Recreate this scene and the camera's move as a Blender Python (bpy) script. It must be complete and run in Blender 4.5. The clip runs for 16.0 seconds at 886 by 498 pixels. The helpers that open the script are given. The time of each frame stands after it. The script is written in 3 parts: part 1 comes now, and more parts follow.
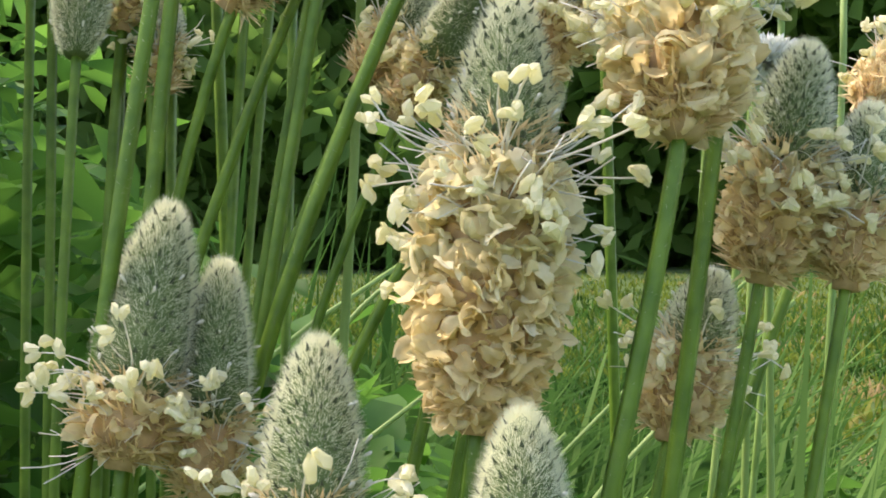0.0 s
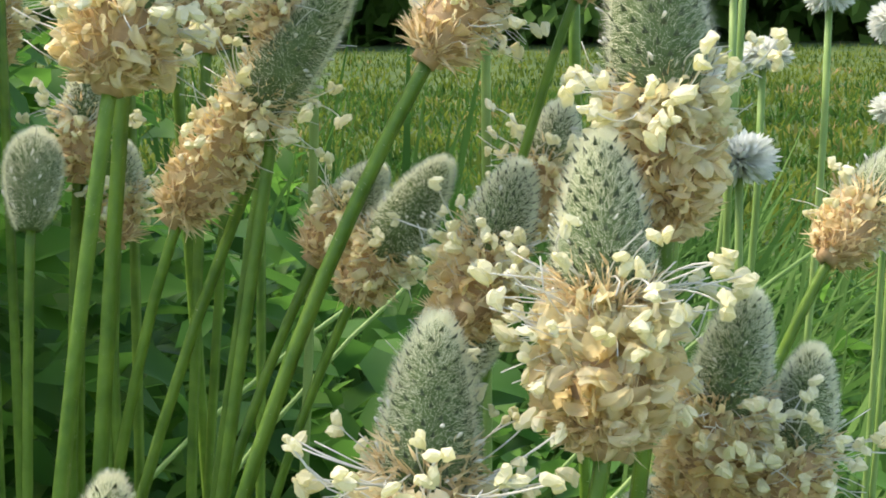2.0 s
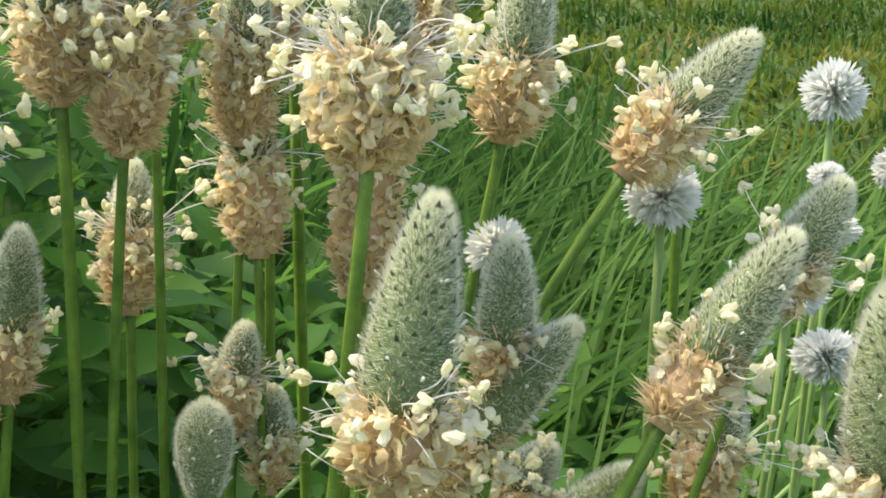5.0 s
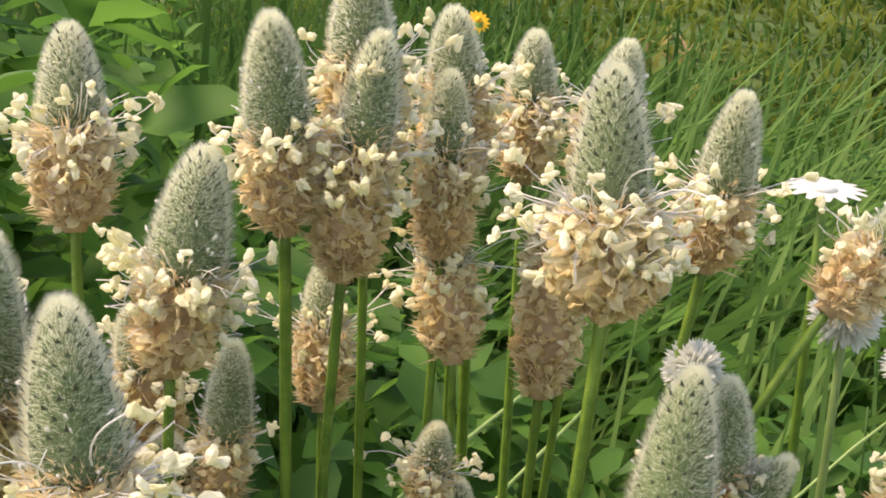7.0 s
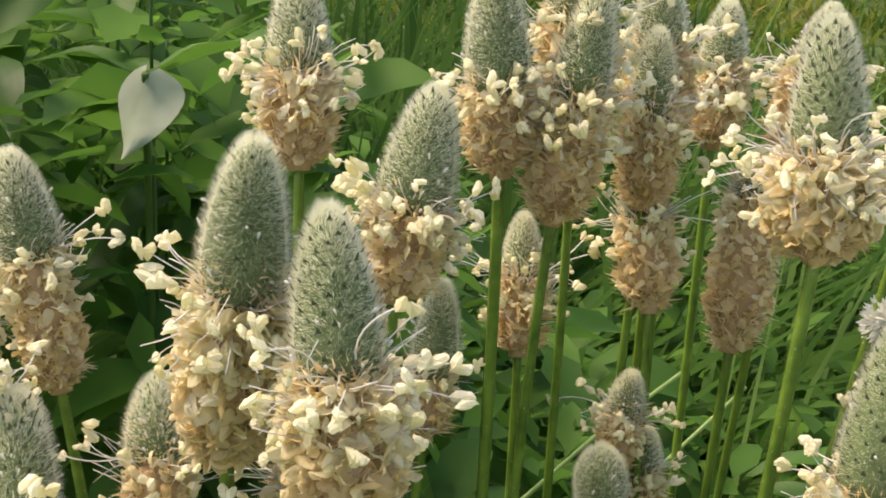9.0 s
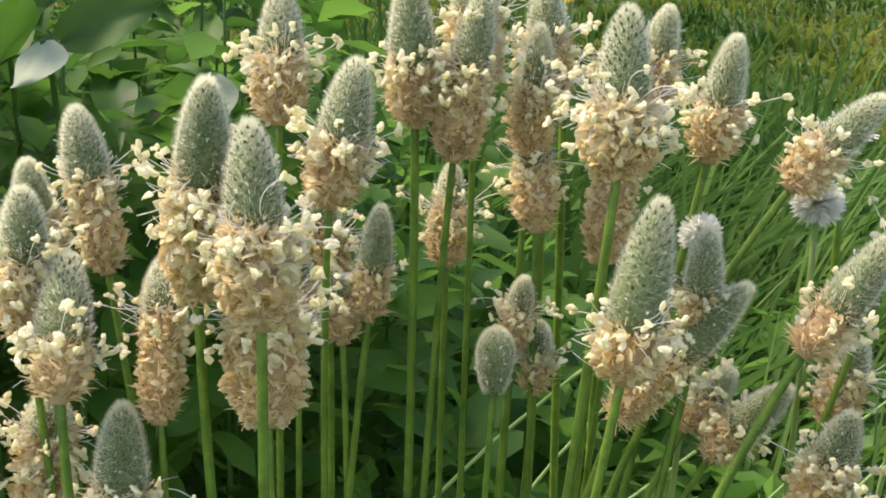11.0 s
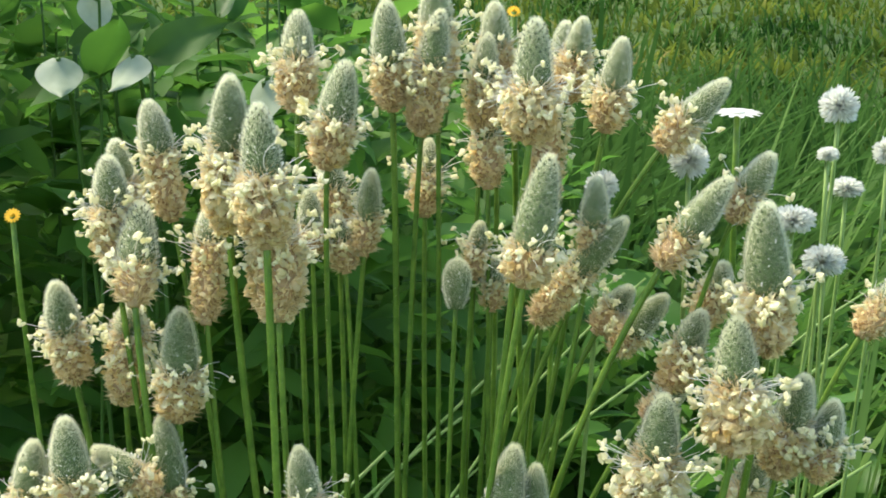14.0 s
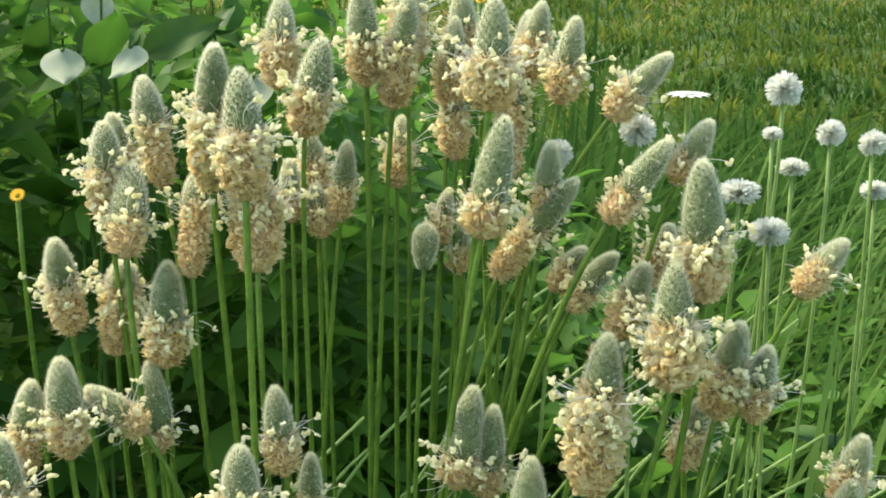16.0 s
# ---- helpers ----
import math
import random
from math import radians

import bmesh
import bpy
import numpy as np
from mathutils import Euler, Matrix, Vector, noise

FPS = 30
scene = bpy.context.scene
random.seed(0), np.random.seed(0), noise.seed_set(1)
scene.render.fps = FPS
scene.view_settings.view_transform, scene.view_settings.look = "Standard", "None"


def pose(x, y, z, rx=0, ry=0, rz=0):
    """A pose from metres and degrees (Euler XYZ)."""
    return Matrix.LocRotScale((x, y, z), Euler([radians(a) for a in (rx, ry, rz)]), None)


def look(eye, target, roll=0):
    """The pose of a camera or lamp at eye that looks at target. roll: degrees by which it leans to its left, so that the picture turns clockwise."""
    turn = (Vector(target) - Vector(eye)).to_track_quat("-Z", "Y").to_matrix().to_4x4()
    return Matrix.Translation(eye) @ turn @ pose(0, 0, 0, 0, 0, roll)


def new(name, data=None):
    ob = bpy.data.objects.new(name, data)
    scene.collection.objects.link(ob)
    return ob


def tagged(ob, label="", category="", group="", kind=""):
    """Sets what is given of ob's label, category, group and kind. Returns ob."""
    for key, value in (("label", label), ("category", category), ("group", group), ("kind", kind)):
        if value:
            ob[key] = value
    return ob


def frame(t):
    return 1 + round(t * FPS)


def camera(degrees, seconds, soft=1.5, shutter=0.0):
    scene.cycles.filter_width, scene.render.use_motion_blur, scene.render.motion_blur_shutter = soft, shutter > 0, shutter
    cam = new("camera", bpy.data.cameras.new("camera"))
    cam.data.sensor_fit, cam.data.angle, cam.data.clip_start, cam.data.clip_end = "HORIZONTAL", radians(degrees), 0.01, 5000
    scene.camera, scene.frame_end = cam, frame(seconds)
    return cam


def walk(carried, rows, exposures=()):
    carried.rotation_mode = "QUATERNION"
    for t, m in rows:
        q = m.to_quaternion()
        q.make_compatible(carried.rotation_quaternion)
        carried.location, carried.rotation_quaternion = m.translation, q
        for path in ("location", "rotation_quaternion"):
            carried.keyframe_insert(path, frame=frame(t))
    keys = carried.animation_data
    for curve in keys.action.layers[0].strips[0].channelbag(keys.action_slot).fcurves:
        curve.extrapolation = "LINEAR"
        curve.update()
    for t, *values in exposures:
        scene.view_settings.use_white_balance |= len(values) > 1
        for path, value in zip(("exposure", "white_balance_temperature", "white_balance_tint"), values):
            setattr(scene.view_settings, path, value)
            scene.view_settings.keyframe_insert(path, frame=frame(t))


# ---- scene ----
cam = camera(33.24, 16.0, soft=1.8)
PATH = [
    (0.0, (0.0112, 0.1593, 0.2561), (0.0393, 0.3572, 0.2638), -0.34),
    (0.5, (0.0064, 0.1591, 0.2649), (0.0420, 0.3559, 0.2645), -0.57),
    (1.0, (0.0122, 0.1602, 0.2755), (0.0455, 0.3570, 0.2635), -0.78),
    (1.5, (0.0227, 0.1593, 0.2890), (0.0411, 0.3574, 0.2679), -1.18),
    (2.0, (0.0192, 0.1591, 0.2947), (0.0424, 0.3564, 0.2717), -0.77),
    (2.5, (0.0220, 0.1588, 0.3007), (0.0424, 0.3559, 0.2735), -0.53),
    (3.0, (0.0237, 0.1593, 0.3042), (0.0419, 0.3567, 0.2779), -1.48),
    (3.5, (0.0225, 0.1591, 0.3121), (0.0416, 0.3560, 0.2823), -1.85),
    (4.0, (0.0141, 0.1606, 0.3152), (0.0407, 0.3564, 0.2843), -1.47),
    (4.5, (0.0025, 0.1637, 0.3274), (0.0349, 0.3576, 0.2909), -0.61),
    (4.7, (-0.0045, 0.1658, 0.3321), (0.0359, 0.3575, 0.2918), 0.55),
    (6.8, (-0.0380, 0.1762, 0.3591), (0.0183, 0.3591, 0.3010), 2.42),
    (7.0, (-0.0397, 0.1748, 0.3606), (0.0141, 0.3582, 0.3014), 2.36),
    (7.5, (-0.0455, 0.1727, 0.3574), (0.0086, 0.3568, 0.3007), 2.59),
    (8.0, (-0.0480, 0.1716, 0.3521), (0.0031, 0.3572, 0.2979), 2.39),
    (8.5, (-0.0529, 0.1731, 0.3549), (-0.0095, 0.3599, 0.2982), 2.73),
    (9.0, (-0.0519, 0.1697, 0.3544), (-0.0112, 0.3570, 0.2973), 3.03),
    (9.2, (-0.0486, 0.1671, 0.3542), (-0.0133, 0.3544, 0.2936), 3.06),
    (11.3, (-0.0290, 0.0941, 0.3546), (-0.0119, 0.2873, 0.3058), 1.54),
    (11.5, (-0.0280, 0.0889, 0.3581), (-0.0116, 0.2817, 0.3074), 1.39),
    (12.0, (-0.0257, 0.0651, 0.3592), (-0.0121, 0.2586, 0.3106), 0.60),
    (12.5, (-0.0192, 0.0514, 0.3521), (-0.0090, 0.2461, 0.3073), 0.01),
    (13.0, (-0.0093, 0.0477, 0.3466), (-0.0064, 0.2432, 0.3046), -0.36),
    (13.5, (-0.0021, 0.0424, 0.3485), (-0.0045, 0.2377, 0.3053), -0.43),
    (14.0, (-0.0072, 0.0252, 0.3613), (-0.0065, 0.2195, 0.3138), -0.16),
    (14.5, (-0.0162, 0.0181, 0.3682), (-0.0097, 0.2116, 0.3181), -0.04),
    (15.0, (-0.0007, 0.0066, 0.3779), (-0.0023, 0.1994, 0.3246), -0.34),
    (15.5, (0.0063, 0.0026, 0.3556), (0.0029, 0.1981, 0.3132), -0.01),
    (16.0, (0.0016, -0.0023, 0.3479), (0.0008, 0.1937, 0.3079), 0.02),
]
walk(cam, [(t, look(e, g, r)) for t, e, g, r in PATH], [(0.0, 1.71, 7290, 24), (1.5, 1.67, 7090, 19), (3.5, 1.62, 7040, 23), (4.5, 1.60, 6990, 22), (7.0, 1.46, 7740, 34),
    (8.0, 1.37, 7790, 35), (8.6, 1.30, 7890, 30), (9.2, 1.30, 7890, 30), (11.5, 1.60, 7240, 28), (12.5, 1.66, 7090, 24),
    (13.2, 1.66, 7010, 17), (14.0, 1.70, 7060, 14), (16.0, 1.71, 7500, 13)])

# ---- light ----
SUN_EL, SUN_AZ = radians(56), radians(-62)
world = bpy.data.worlds.new("sky")
scene.world = world
world.use_nodes = True
wn = world.node_tree
sky = wn.nodes.new("ShaderNodeTexSky")
sky.sky_type = "NISHITA"
sky.sun_disc = False
sky.sun_elevation, sky.sun_rotation = SUN_EL, SUN_AZ
wn.links.new(sky.outputs[0], wn.nodes["Background"].inputs[0])
wn.nodes["Background"].inputs[1].default_value = 0.15
sun = new("sun", bpy.data.lights.new("sun", "SUN"))
sun.data.energy, sun.data.angle, sun.data.color = 2.2, radians(20), (1.0, 0.95, 0.84)
sun_from = Vector((math.sin(SUN_AZ) * math.cos(SUN_EL), math.cos(SUN_AZ) * math.cos(SUN_EL), math.sin(SUN_EL)))
sun.matrix_world = look(sun_from * 5, (0, 0, 0))


# ---- materials ----
def material(name, low, high, scale=800.0, rough=0.7, through_light=0.0, bump=0.0, island=0.0, obj_random=0.0, fine=4.0, gloss=0.3):
    """Two noise scales between two colours, optional light through thin parts, per-piece tone."""
    m = bpy.data.materials.new(name)
    m.use_nodes = True
    t = m.node_tree
    t.nodes.clear()
    out = t.nodes.new("ShaderNodeOutputMaterial")
    geo = t.nodes.new("ShaderNodeNewGeometry")
    coord = t.nodes.new("ShaderNodeTexCoord")
    big = t.nodes.new("ShaderNodeTexNoise")
    big.inputs["Scale"].default_value = scale
    big.inputs["Detail"].default_value = 2.0
    small = t.nodes.new("ShaderNodeTexNoise")
    small.inputs["Scale"].default_value = scale * fine
    t.links.new(coord.outputs["Object"], big.inputs["Vector"])
    t.links.new(coord.outputs["Object"], small.inputs["Vector"])
    mix = t.nodes.new("ShaderNodeMath")
    mix.operation = "MULTIPLY_ADD"
    mix.inputs[1].default_value = 0.35
    t.links.new(small.outputs[0], mix.inputs[0])
    half = t.nodes.new("ShaderNodeMath")
    half.operation = "MULTIPLY_ADD"
    half.inputs[1].default_value, half.inputs[2].default_value = 1.6, -0.48
    t.links.new(big.outputs[0], half.inputs[0])
    t.links.new(half.outputs[0], mix.inputs[2])
    fac = mix.outputs[0]
    if island or obj_random:
        if obj_random:
            info = t.nodes.new("ShaderNodeObjectInfo")
            source, amount = info.outputs["Random"], obj_random
        else:
            source, amount = geo.outputs["Random Per Island"], island
        add = t.nodes.new("ShaderNodeMath")
        add.operation = "MULTIPLY_ADD"
        add.inputs[1].default_value = amount
        t.links.new(source, add.inputs[0])
        sub = t.nodes.new("ShaderNodeMath")
        sub.operation = "MULTIPLY_ADD"
        sub.inputs[1].default_value, sub.inputs[2].default_value = 1.0 - 0.5 * amount, -0.25 * amount
        t.links.new(fac, sub.inputs[0])
        t.links.new(sub.outputs[0], add.inputs[2])
        fac = add.outputs[0]
    ramp = t.nodes.new("ShaderNodeValToRGB")
    ramp.color_ramp.elements[0].color = (*low, 1)
    ramp.color_ramp.elements[1].color = (*high, 1)
    t.links.new(fac, ramp.inputs[0])
    bsdf = t.nodes.new("ShaderNodeBsdfPrincipled")
    bsdf.inputs["Roughness"].default_value = rough
    bsdf.inputs["Specular IOR Level"].default_value = gloss
    t.links.new(ramp.outputs[0], bsdf.inputs["Base Color"])
    if bump:
        b = t.nodes.new("ShaderNodeBump")
        b.inputs["Strength"].default_value = bump
        b.inputs["Distance"].default_value = 0.0004
        t.links.new(small.outputs[0], b.inputs["Height"])
        t.links.new(b.outputs[0], bsdf.inputs["Normal"])
    shader = bsdf.outputs[0]
    if through_light:
        trans = t.nodes.new("ShaderNodeBsdfTranslucent")
        t.links.new(ramp.outputs[0], trans.inputs[0])
        both = t.nodes.new("ShaderNodeMixShader")
        both.inputs[0].default_value = through_light
        t.links.new(shader, both.inputs[1])
        t.links.new(trans.outputs[0], both.inputs[2])
        shader = both.outputs[0]
    t.links.new(shader, out.inputs[0])
    return m


M_BODY = material("spike_green", (0.060, 0.100, 0.030), (0.142, 0.198, 0.075), 700, 0.85)
M_SCALE = material("scale_dark", (0.030, 0.046, 0.022), (0.10, 0.13, 0.068), 900, 0.6, island=0.6)
M_FUZZ = material("fuzz_white", (0.69, 0.705, 0.49), (0.925, 0.935, 0.745), 600, 0.8, 0.55, island=0.5)
M_CORE = material("core_brown", (0.32, 0.21, 0.10), (0.52, 0.37, 0.19), 900, 0.9)
M_FRESH = material("husk_cream", (0.79, 0.71, 0.39), (0.92, 0.87, 0.60), 900, 0.6, 0.5, 0.3, island=0.8)
M_FRESH_PIECE = material("husk_cream_piece", (0.79, 0.71, 0.39), (0.92, 0.87, 0.60), 1.6, 0.6, 0.5, 0.3, obj_random=0.8)
M_BRACT = material("bract_brown", (0.55, 0.40, 0.19), (0.92, 0.79, 0.49), 700, 0.8, 0.55, island=0.9)
M_HUSK = material("husk_tan", (0.76, 0.60, 0.28), (0.95, 0.87, 0.56), 900, 0.65, 0.62, 0.3, island=0.9)
M_HUSK_PIECE = material("husk_tan_piece", (0.76, 0.60, 0.28), (0.95, 0.87, 0.56), 1.6, 0.65, 0.62, 0.3, obj_random=0.9)
M_ANTHER = material("anther_cream", (0.81, 0.78, 0.48), (0.92, 0.90, 0.68), 1.4, 0.55, 0.5, 0.2, obj_random=0.8)
M_FILAMENT = material("filament_white", (0.70, 0.70, 0.60), (0.84, 0.84, 0.76), 3.0, 0.4, 0.4)
M_STEM = material("stem_green", (0.045, 0.118, 0.011), (0.17, 0.295, 0.036), 240, 0.42, 0.10, 0.3)
M_LEAF = material("leaf_green", (0.026, 0.085, 0.013), (0.075, 0.175, 0.028), 60, 0.6, 0.3, 0.2)
M_WEED = material("weed_leaf", (0.030, 0.108, 0.014), (0.100, 0.25, 0.034), 45, 0.5, 0.45, 0.2, obj_random=0.6)
M_UNDER = material("undergrowth_leaf", (0.034, 0.120, 0.019), (0.125, 0.295, 0.042), 25, 0.55, 0.55, 0.2, island=0.8, gloss=0.15)
M_HEDGE = material("hedge_leaf", (0.09, 0.20, 0.042), (0.18, 0.33, 0.065), 0.9, 0.8, 0.7, island=0.5)
M_PALE = material("pale_leaf", (0.24, 0.31, 0.19), (0.42, 0.47, 0.33), 60, 0.6, 0.3, 0.2)
M_GRASS = material("grass_blade", (0.022, 0.076, 0.013), (0.064, 0.155, 0.027), 14, 0.85, 0.55, island=0.2, gloss=0.06)
M_BLADE = material("long_grass_blade", (0.045, 0.125, 0.022), (0.145, 0.27, 0.060), 14, 0.7, 0.5, island=0.8, gloss=0.12)
M_WHITE = material("white_petal", (0.66, 0.69, 0.60), (0.84, 0.86, 0.77), 300, 0.7, 0.45, island=0.5)
M_YELLOW = material("yellow_petal", (0.80, 0.40, 0.01), (0.90, 0.55, 0.03), 200, 0.6, 0.2)
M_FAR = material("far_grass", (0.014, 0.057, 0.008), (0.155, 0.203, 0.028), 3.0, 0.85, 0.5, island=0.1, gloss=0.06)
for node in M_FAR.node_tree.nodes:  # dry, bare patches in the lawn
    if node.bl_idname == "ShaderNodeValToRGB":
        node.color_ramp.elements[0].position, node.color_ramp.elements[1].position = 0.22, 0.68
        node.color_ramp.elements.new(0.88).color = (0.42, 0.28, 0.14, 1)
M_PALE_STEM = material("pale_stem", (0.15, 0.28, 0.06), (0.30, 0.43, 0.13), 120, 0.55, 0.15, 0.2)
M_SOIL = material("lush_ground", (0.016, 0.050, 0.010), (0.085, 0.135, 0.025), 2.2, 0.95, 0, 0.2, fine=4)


# ---- mesh helpers ----
def mesh_of(name, verts, faces, mat, smooth=True):
    me = bpy.data.meshes.new(name)
    me.from_pydata(verts, [], faces)
    me.materials.append(mat)
    if smooth:
        me.shade_smooth()
    return me


def gather(pieces, verts, faces, mats):
    """Many copies of one small piece, as one array of vertices and faces."""
    mats = np.asarray(mats)
    n, k = len(mats), len(verts)
    v = np.einsum("nij,kj->nki", mats[:, :3, :3], np.asarray(verts)) + mats[:, None, :3, 3]
    pieces.append((v.reshape(-1, 3), [tuple(i + q * k for i in f) for q in range(n) for f in faces]))


def joined(name, pieces, mat, smooth=True):
    verts, faces, base = [], [], 0
    for v, f in pieces:
        verts.append(v)
        faces += [tuple(i + base for i in q) for q in f]
        base += len(v)
    return mesh_of(name, np.concatenate(verts), faces, mat, smooth)


def part(name, me, parent, m=None, label="", kind=""):
    ob = new(name, me)
    ob.parent = parent
    if m is not None:
        ob.matrix_basis = m
    return tagged(ob, label, kind=kind)


def lathe(profile, sides):
    """Vertices and faces of a turned body; profile: (radius, height) from bottom to top."""
    v, f = [], []
    for r, z in profile:
        for k in range(sides):
            a = 2 * math.pi * k / sides
            v.append((r * math.cos(a), r * math.sin(a), z))
    for i in range(len(profile) - 1):
        for k in range(sides):
            q = (k + 1) % sides
            f.append((i * sides + k, i * sides + q, (i + 1) * sides + q, (i + 1) * sides + k))
    f.append(tuple(range(sides))[::-1])
    f.append(tuple((len(profile) - 1) * sides + k for k in range(sides)))
    return v, f


def tube(points, radii, sides=8, ribs=0.0):
    """A tube along points; ribs: how deep its grooves are."""
    pts = [Vector(p) for p in points]
    v, f = [], []
    side = Vector((1, 0, 0))
    for i, p in enumerate(pts):
        d = (pts[min(i + 1, len(pts) - 1)] - pts[max(i - 1, 0)]).normalized()
        side = (side - d * side.dot(d)).normalized()
        up = d.cross(side)
        for k in range(sides):
            a = 2 * math.pi * k / sides
            r = radii[i] * (1 - ribs * (k % 2))
            v.append(p + (side * math.cos(a) + up * math.sin(a)) * r)
    for i in range(len(pts) - 1):
        for k in range(sides):
            q = (k + 1) % sides
            f.append((i * sides + k, i * sides + q, (i + 1) * sides + q, (i + 1) * sides + k))
    f.append(tuple(range(sides))[::-1])
    f.append(tuple((len(pts) - 1) * sides + k for k in range(sides)))
    return v, f


def bezier(a, b, c, d, n):
    a, b, c, d = Vector(a), Vector(b), Vector(c), Vector(d)
    out = []
    for i in range(n + 1):
        s = i / n
        out.append(a * (1 - s) ** 3 + b * 3 * s * (1 - s) ** 2 + c * 3 * s * s * (1 - s) + d * s ** 3)
    return out


def frame_of(z_axis, spin=0.0):
    """A turn that carries z to the given direction."""
    q = Vector(z_axis).normalized().to_track_quat("Z", "Y")
    return q.to_matrix() @ Matrix.Rotation(spin, 3, "Z")


def placed(p, turn, s):
    m = turn.to_4x4() @ Matrix.Diagonal((*s, 1))
    m.translation = p
    return m


# ---- small pieces shared by all spikes ----
def husk_piece(rng, curl, fold, rows=7, cols=7):
    """A withered two-lobed anther: a plump, creased, curled shell with blunt ends and a groove down its back."""
    v, f = [], []
    ph = rng.uniform(0, 6)
    for i in range(rows):
        s = i / (rows - 1)
        wid = 0.37 * math.sin(math.pi * (0.13 + 0.80 * s)) ** 0.75
        th = curl * (s - 0.15)
        for j in range(cols):
            u = j / (cols - 1) * 2 - 1
            x = wid * u * (1 - 0.45 * fold * s)
            swell = wid * (0.75 * (1 - u * u) - 0.42 * math.exp(-(u / 0.22) ** 2)) * (1 - 0.5 * fold) + 0.5 * fold * wid * abs(u)
            swell += 0.035 * math.sin(7 * s + ph + 3 * u) + rng.uniform(-0.02, 0.02)
            along = math.sin(th) / curl - 0.06 * abs(u) * math.cos(ph + 5 * s)
            rise = (1 - math.cos(th)) / curl
            tw = 0.5 * fold * (s - 0.5)
            x, swell = x * math.cos(tw) - swell * math.sin(tw), x * math.sin(tw) + swell * math.cos(tw)
            v.append((x, swell * math.cos(th) + rise, along - swell * math.sin(th)))
    for i in range(rows - 1):
        for j in range(cols - 1):
            a = i * cols + j
            f.append((a, a + 1, a + cols + 1, a + cols))
    return v, f


def anther_piece(rng, twist):
    """A fresh anther: two pointed lobes side by side, split at one end and joined in a hooked tip, each with a crease."""
    v, f = [], []
    rows, sides = 6, 6
    for lobe in (-1, 1):
        base = len(v)
        spread = rng.uniform(0.16, 0.34)
        for i in range(rows):
            s = i / (rows - 1)
            fat = math.sin(math.pi * (0.10 + 0.88 * s)) ** 0.9 * (1.25 - 0.55 * s)
            off = lobe * (0.25 + spread * (1 - s) ** 1.6 * 0.6 - 0.14 * s)
            a0 = twist * (s - 0.5) + 0.35 * lobe
            for k in range(sides):
                a = 2 * math.pi * k / sides
                rad = fat * (0.36 if k % 3 else 0.25)
                x, y = rad * math.cos(a), rad * 0.8 * math.sin(a)
                x, y = x * math.cos(a0) - y * math.sin(a0), x * math.sin(a0) + y * math.cos(a0)
                v.append((x + off + 0.12 * twist * s * s + rng.uniform(-.07, .07), y + 0.24 * math.sin(2.4 * s + twist + 0.3 * lobe) + rng.uniform(-.06, .06), 0.92 * s - 0.4 + 0.06 * lobe * (1 - s)))
        for i in range(rows - 1):
            for k in range(sides):
                q = (k + 1) % sides
                f.append((base + i * sides + k, base + i * sides + q, base + (i + 1) * sides + q, base + (i + 1) * sides + k))
        f.append(tuple(base + k for k in range(sides))[::-1])
        f.append(tuple(base + (rows - 1) * sides + k for k in range(sides)))
    return v, f


RNG = random.Random(5)
HUSKS = [husk_piece(RNG, c, fo) for c, fo in ((0.9, 0.2), (1.7, 0.5), (-1.1, 0.35), (2.3, 0.1), (0.5, 0.8), (-1.8, 0.3))]
HUSKS_LOW = [husk_piece(RNG, c, fo, 5, 5) for c, fo in ((0.9, 0.2), (1.7, 0.5), (-1.1, 0.35), (2.3, 0.1), (0.5, 0.8), (-1.8, 0.3))]
HUSK_MESHES = [mesh_of("husk", v, f, M_HUSK_PIECE) for v, f in HUSKS]
FRESH_MESHES = [mesh_of("husk", v, f, M_FRESH_PIECE) for v, f in HUSKS]
ANTHERS = [mesh_of("anther", *anther_piece(RNG, tw), M_ANTHER, False) for tw in (0.2, 0.9, -0.8, 1.5, -1.4, 0.5)]
# filaments of unit length, with the place of their tips
FILAMENTS, FILAMENT_SHAPES = [], []
for bow, sag in ((0.06, 0.02), (0.16, -0.05), (-0.12, 0.10), (0.02, 0.18), (0.25, 0.22)):
    pts = bezier((0, 0, 0), (0, bow, 0.35), (sag * 0.4, bow, 0.7), (sag, -bow * 0.3, 1.0), 6)
    FILAMENT_SHAPES.append(tube(pts[::2], [0.012] * 4, 3))
    FILAMENTS.append((mesh_of("stamen", *tube(pts, [0.015, 0.014, 0.013, 0.012, 0.012, 0.012, 0.012], 5), M_FILAMENT), pts[-1]))

PISTIL = lathe([(0.5, 0), (0.8, 0.3), (1.1, 0.75), (0.5, 1.0)], 6)

SPIKE_LABELS = ("hairy grey-green plantain spike ringed with cream stamens",
                "plantain spike with a long tan papery withered part",
                "leaning grey-green plantain spike on a bent stalk",
                "closed grey-green plantain bud on a thin stalk")
PLANTS = []


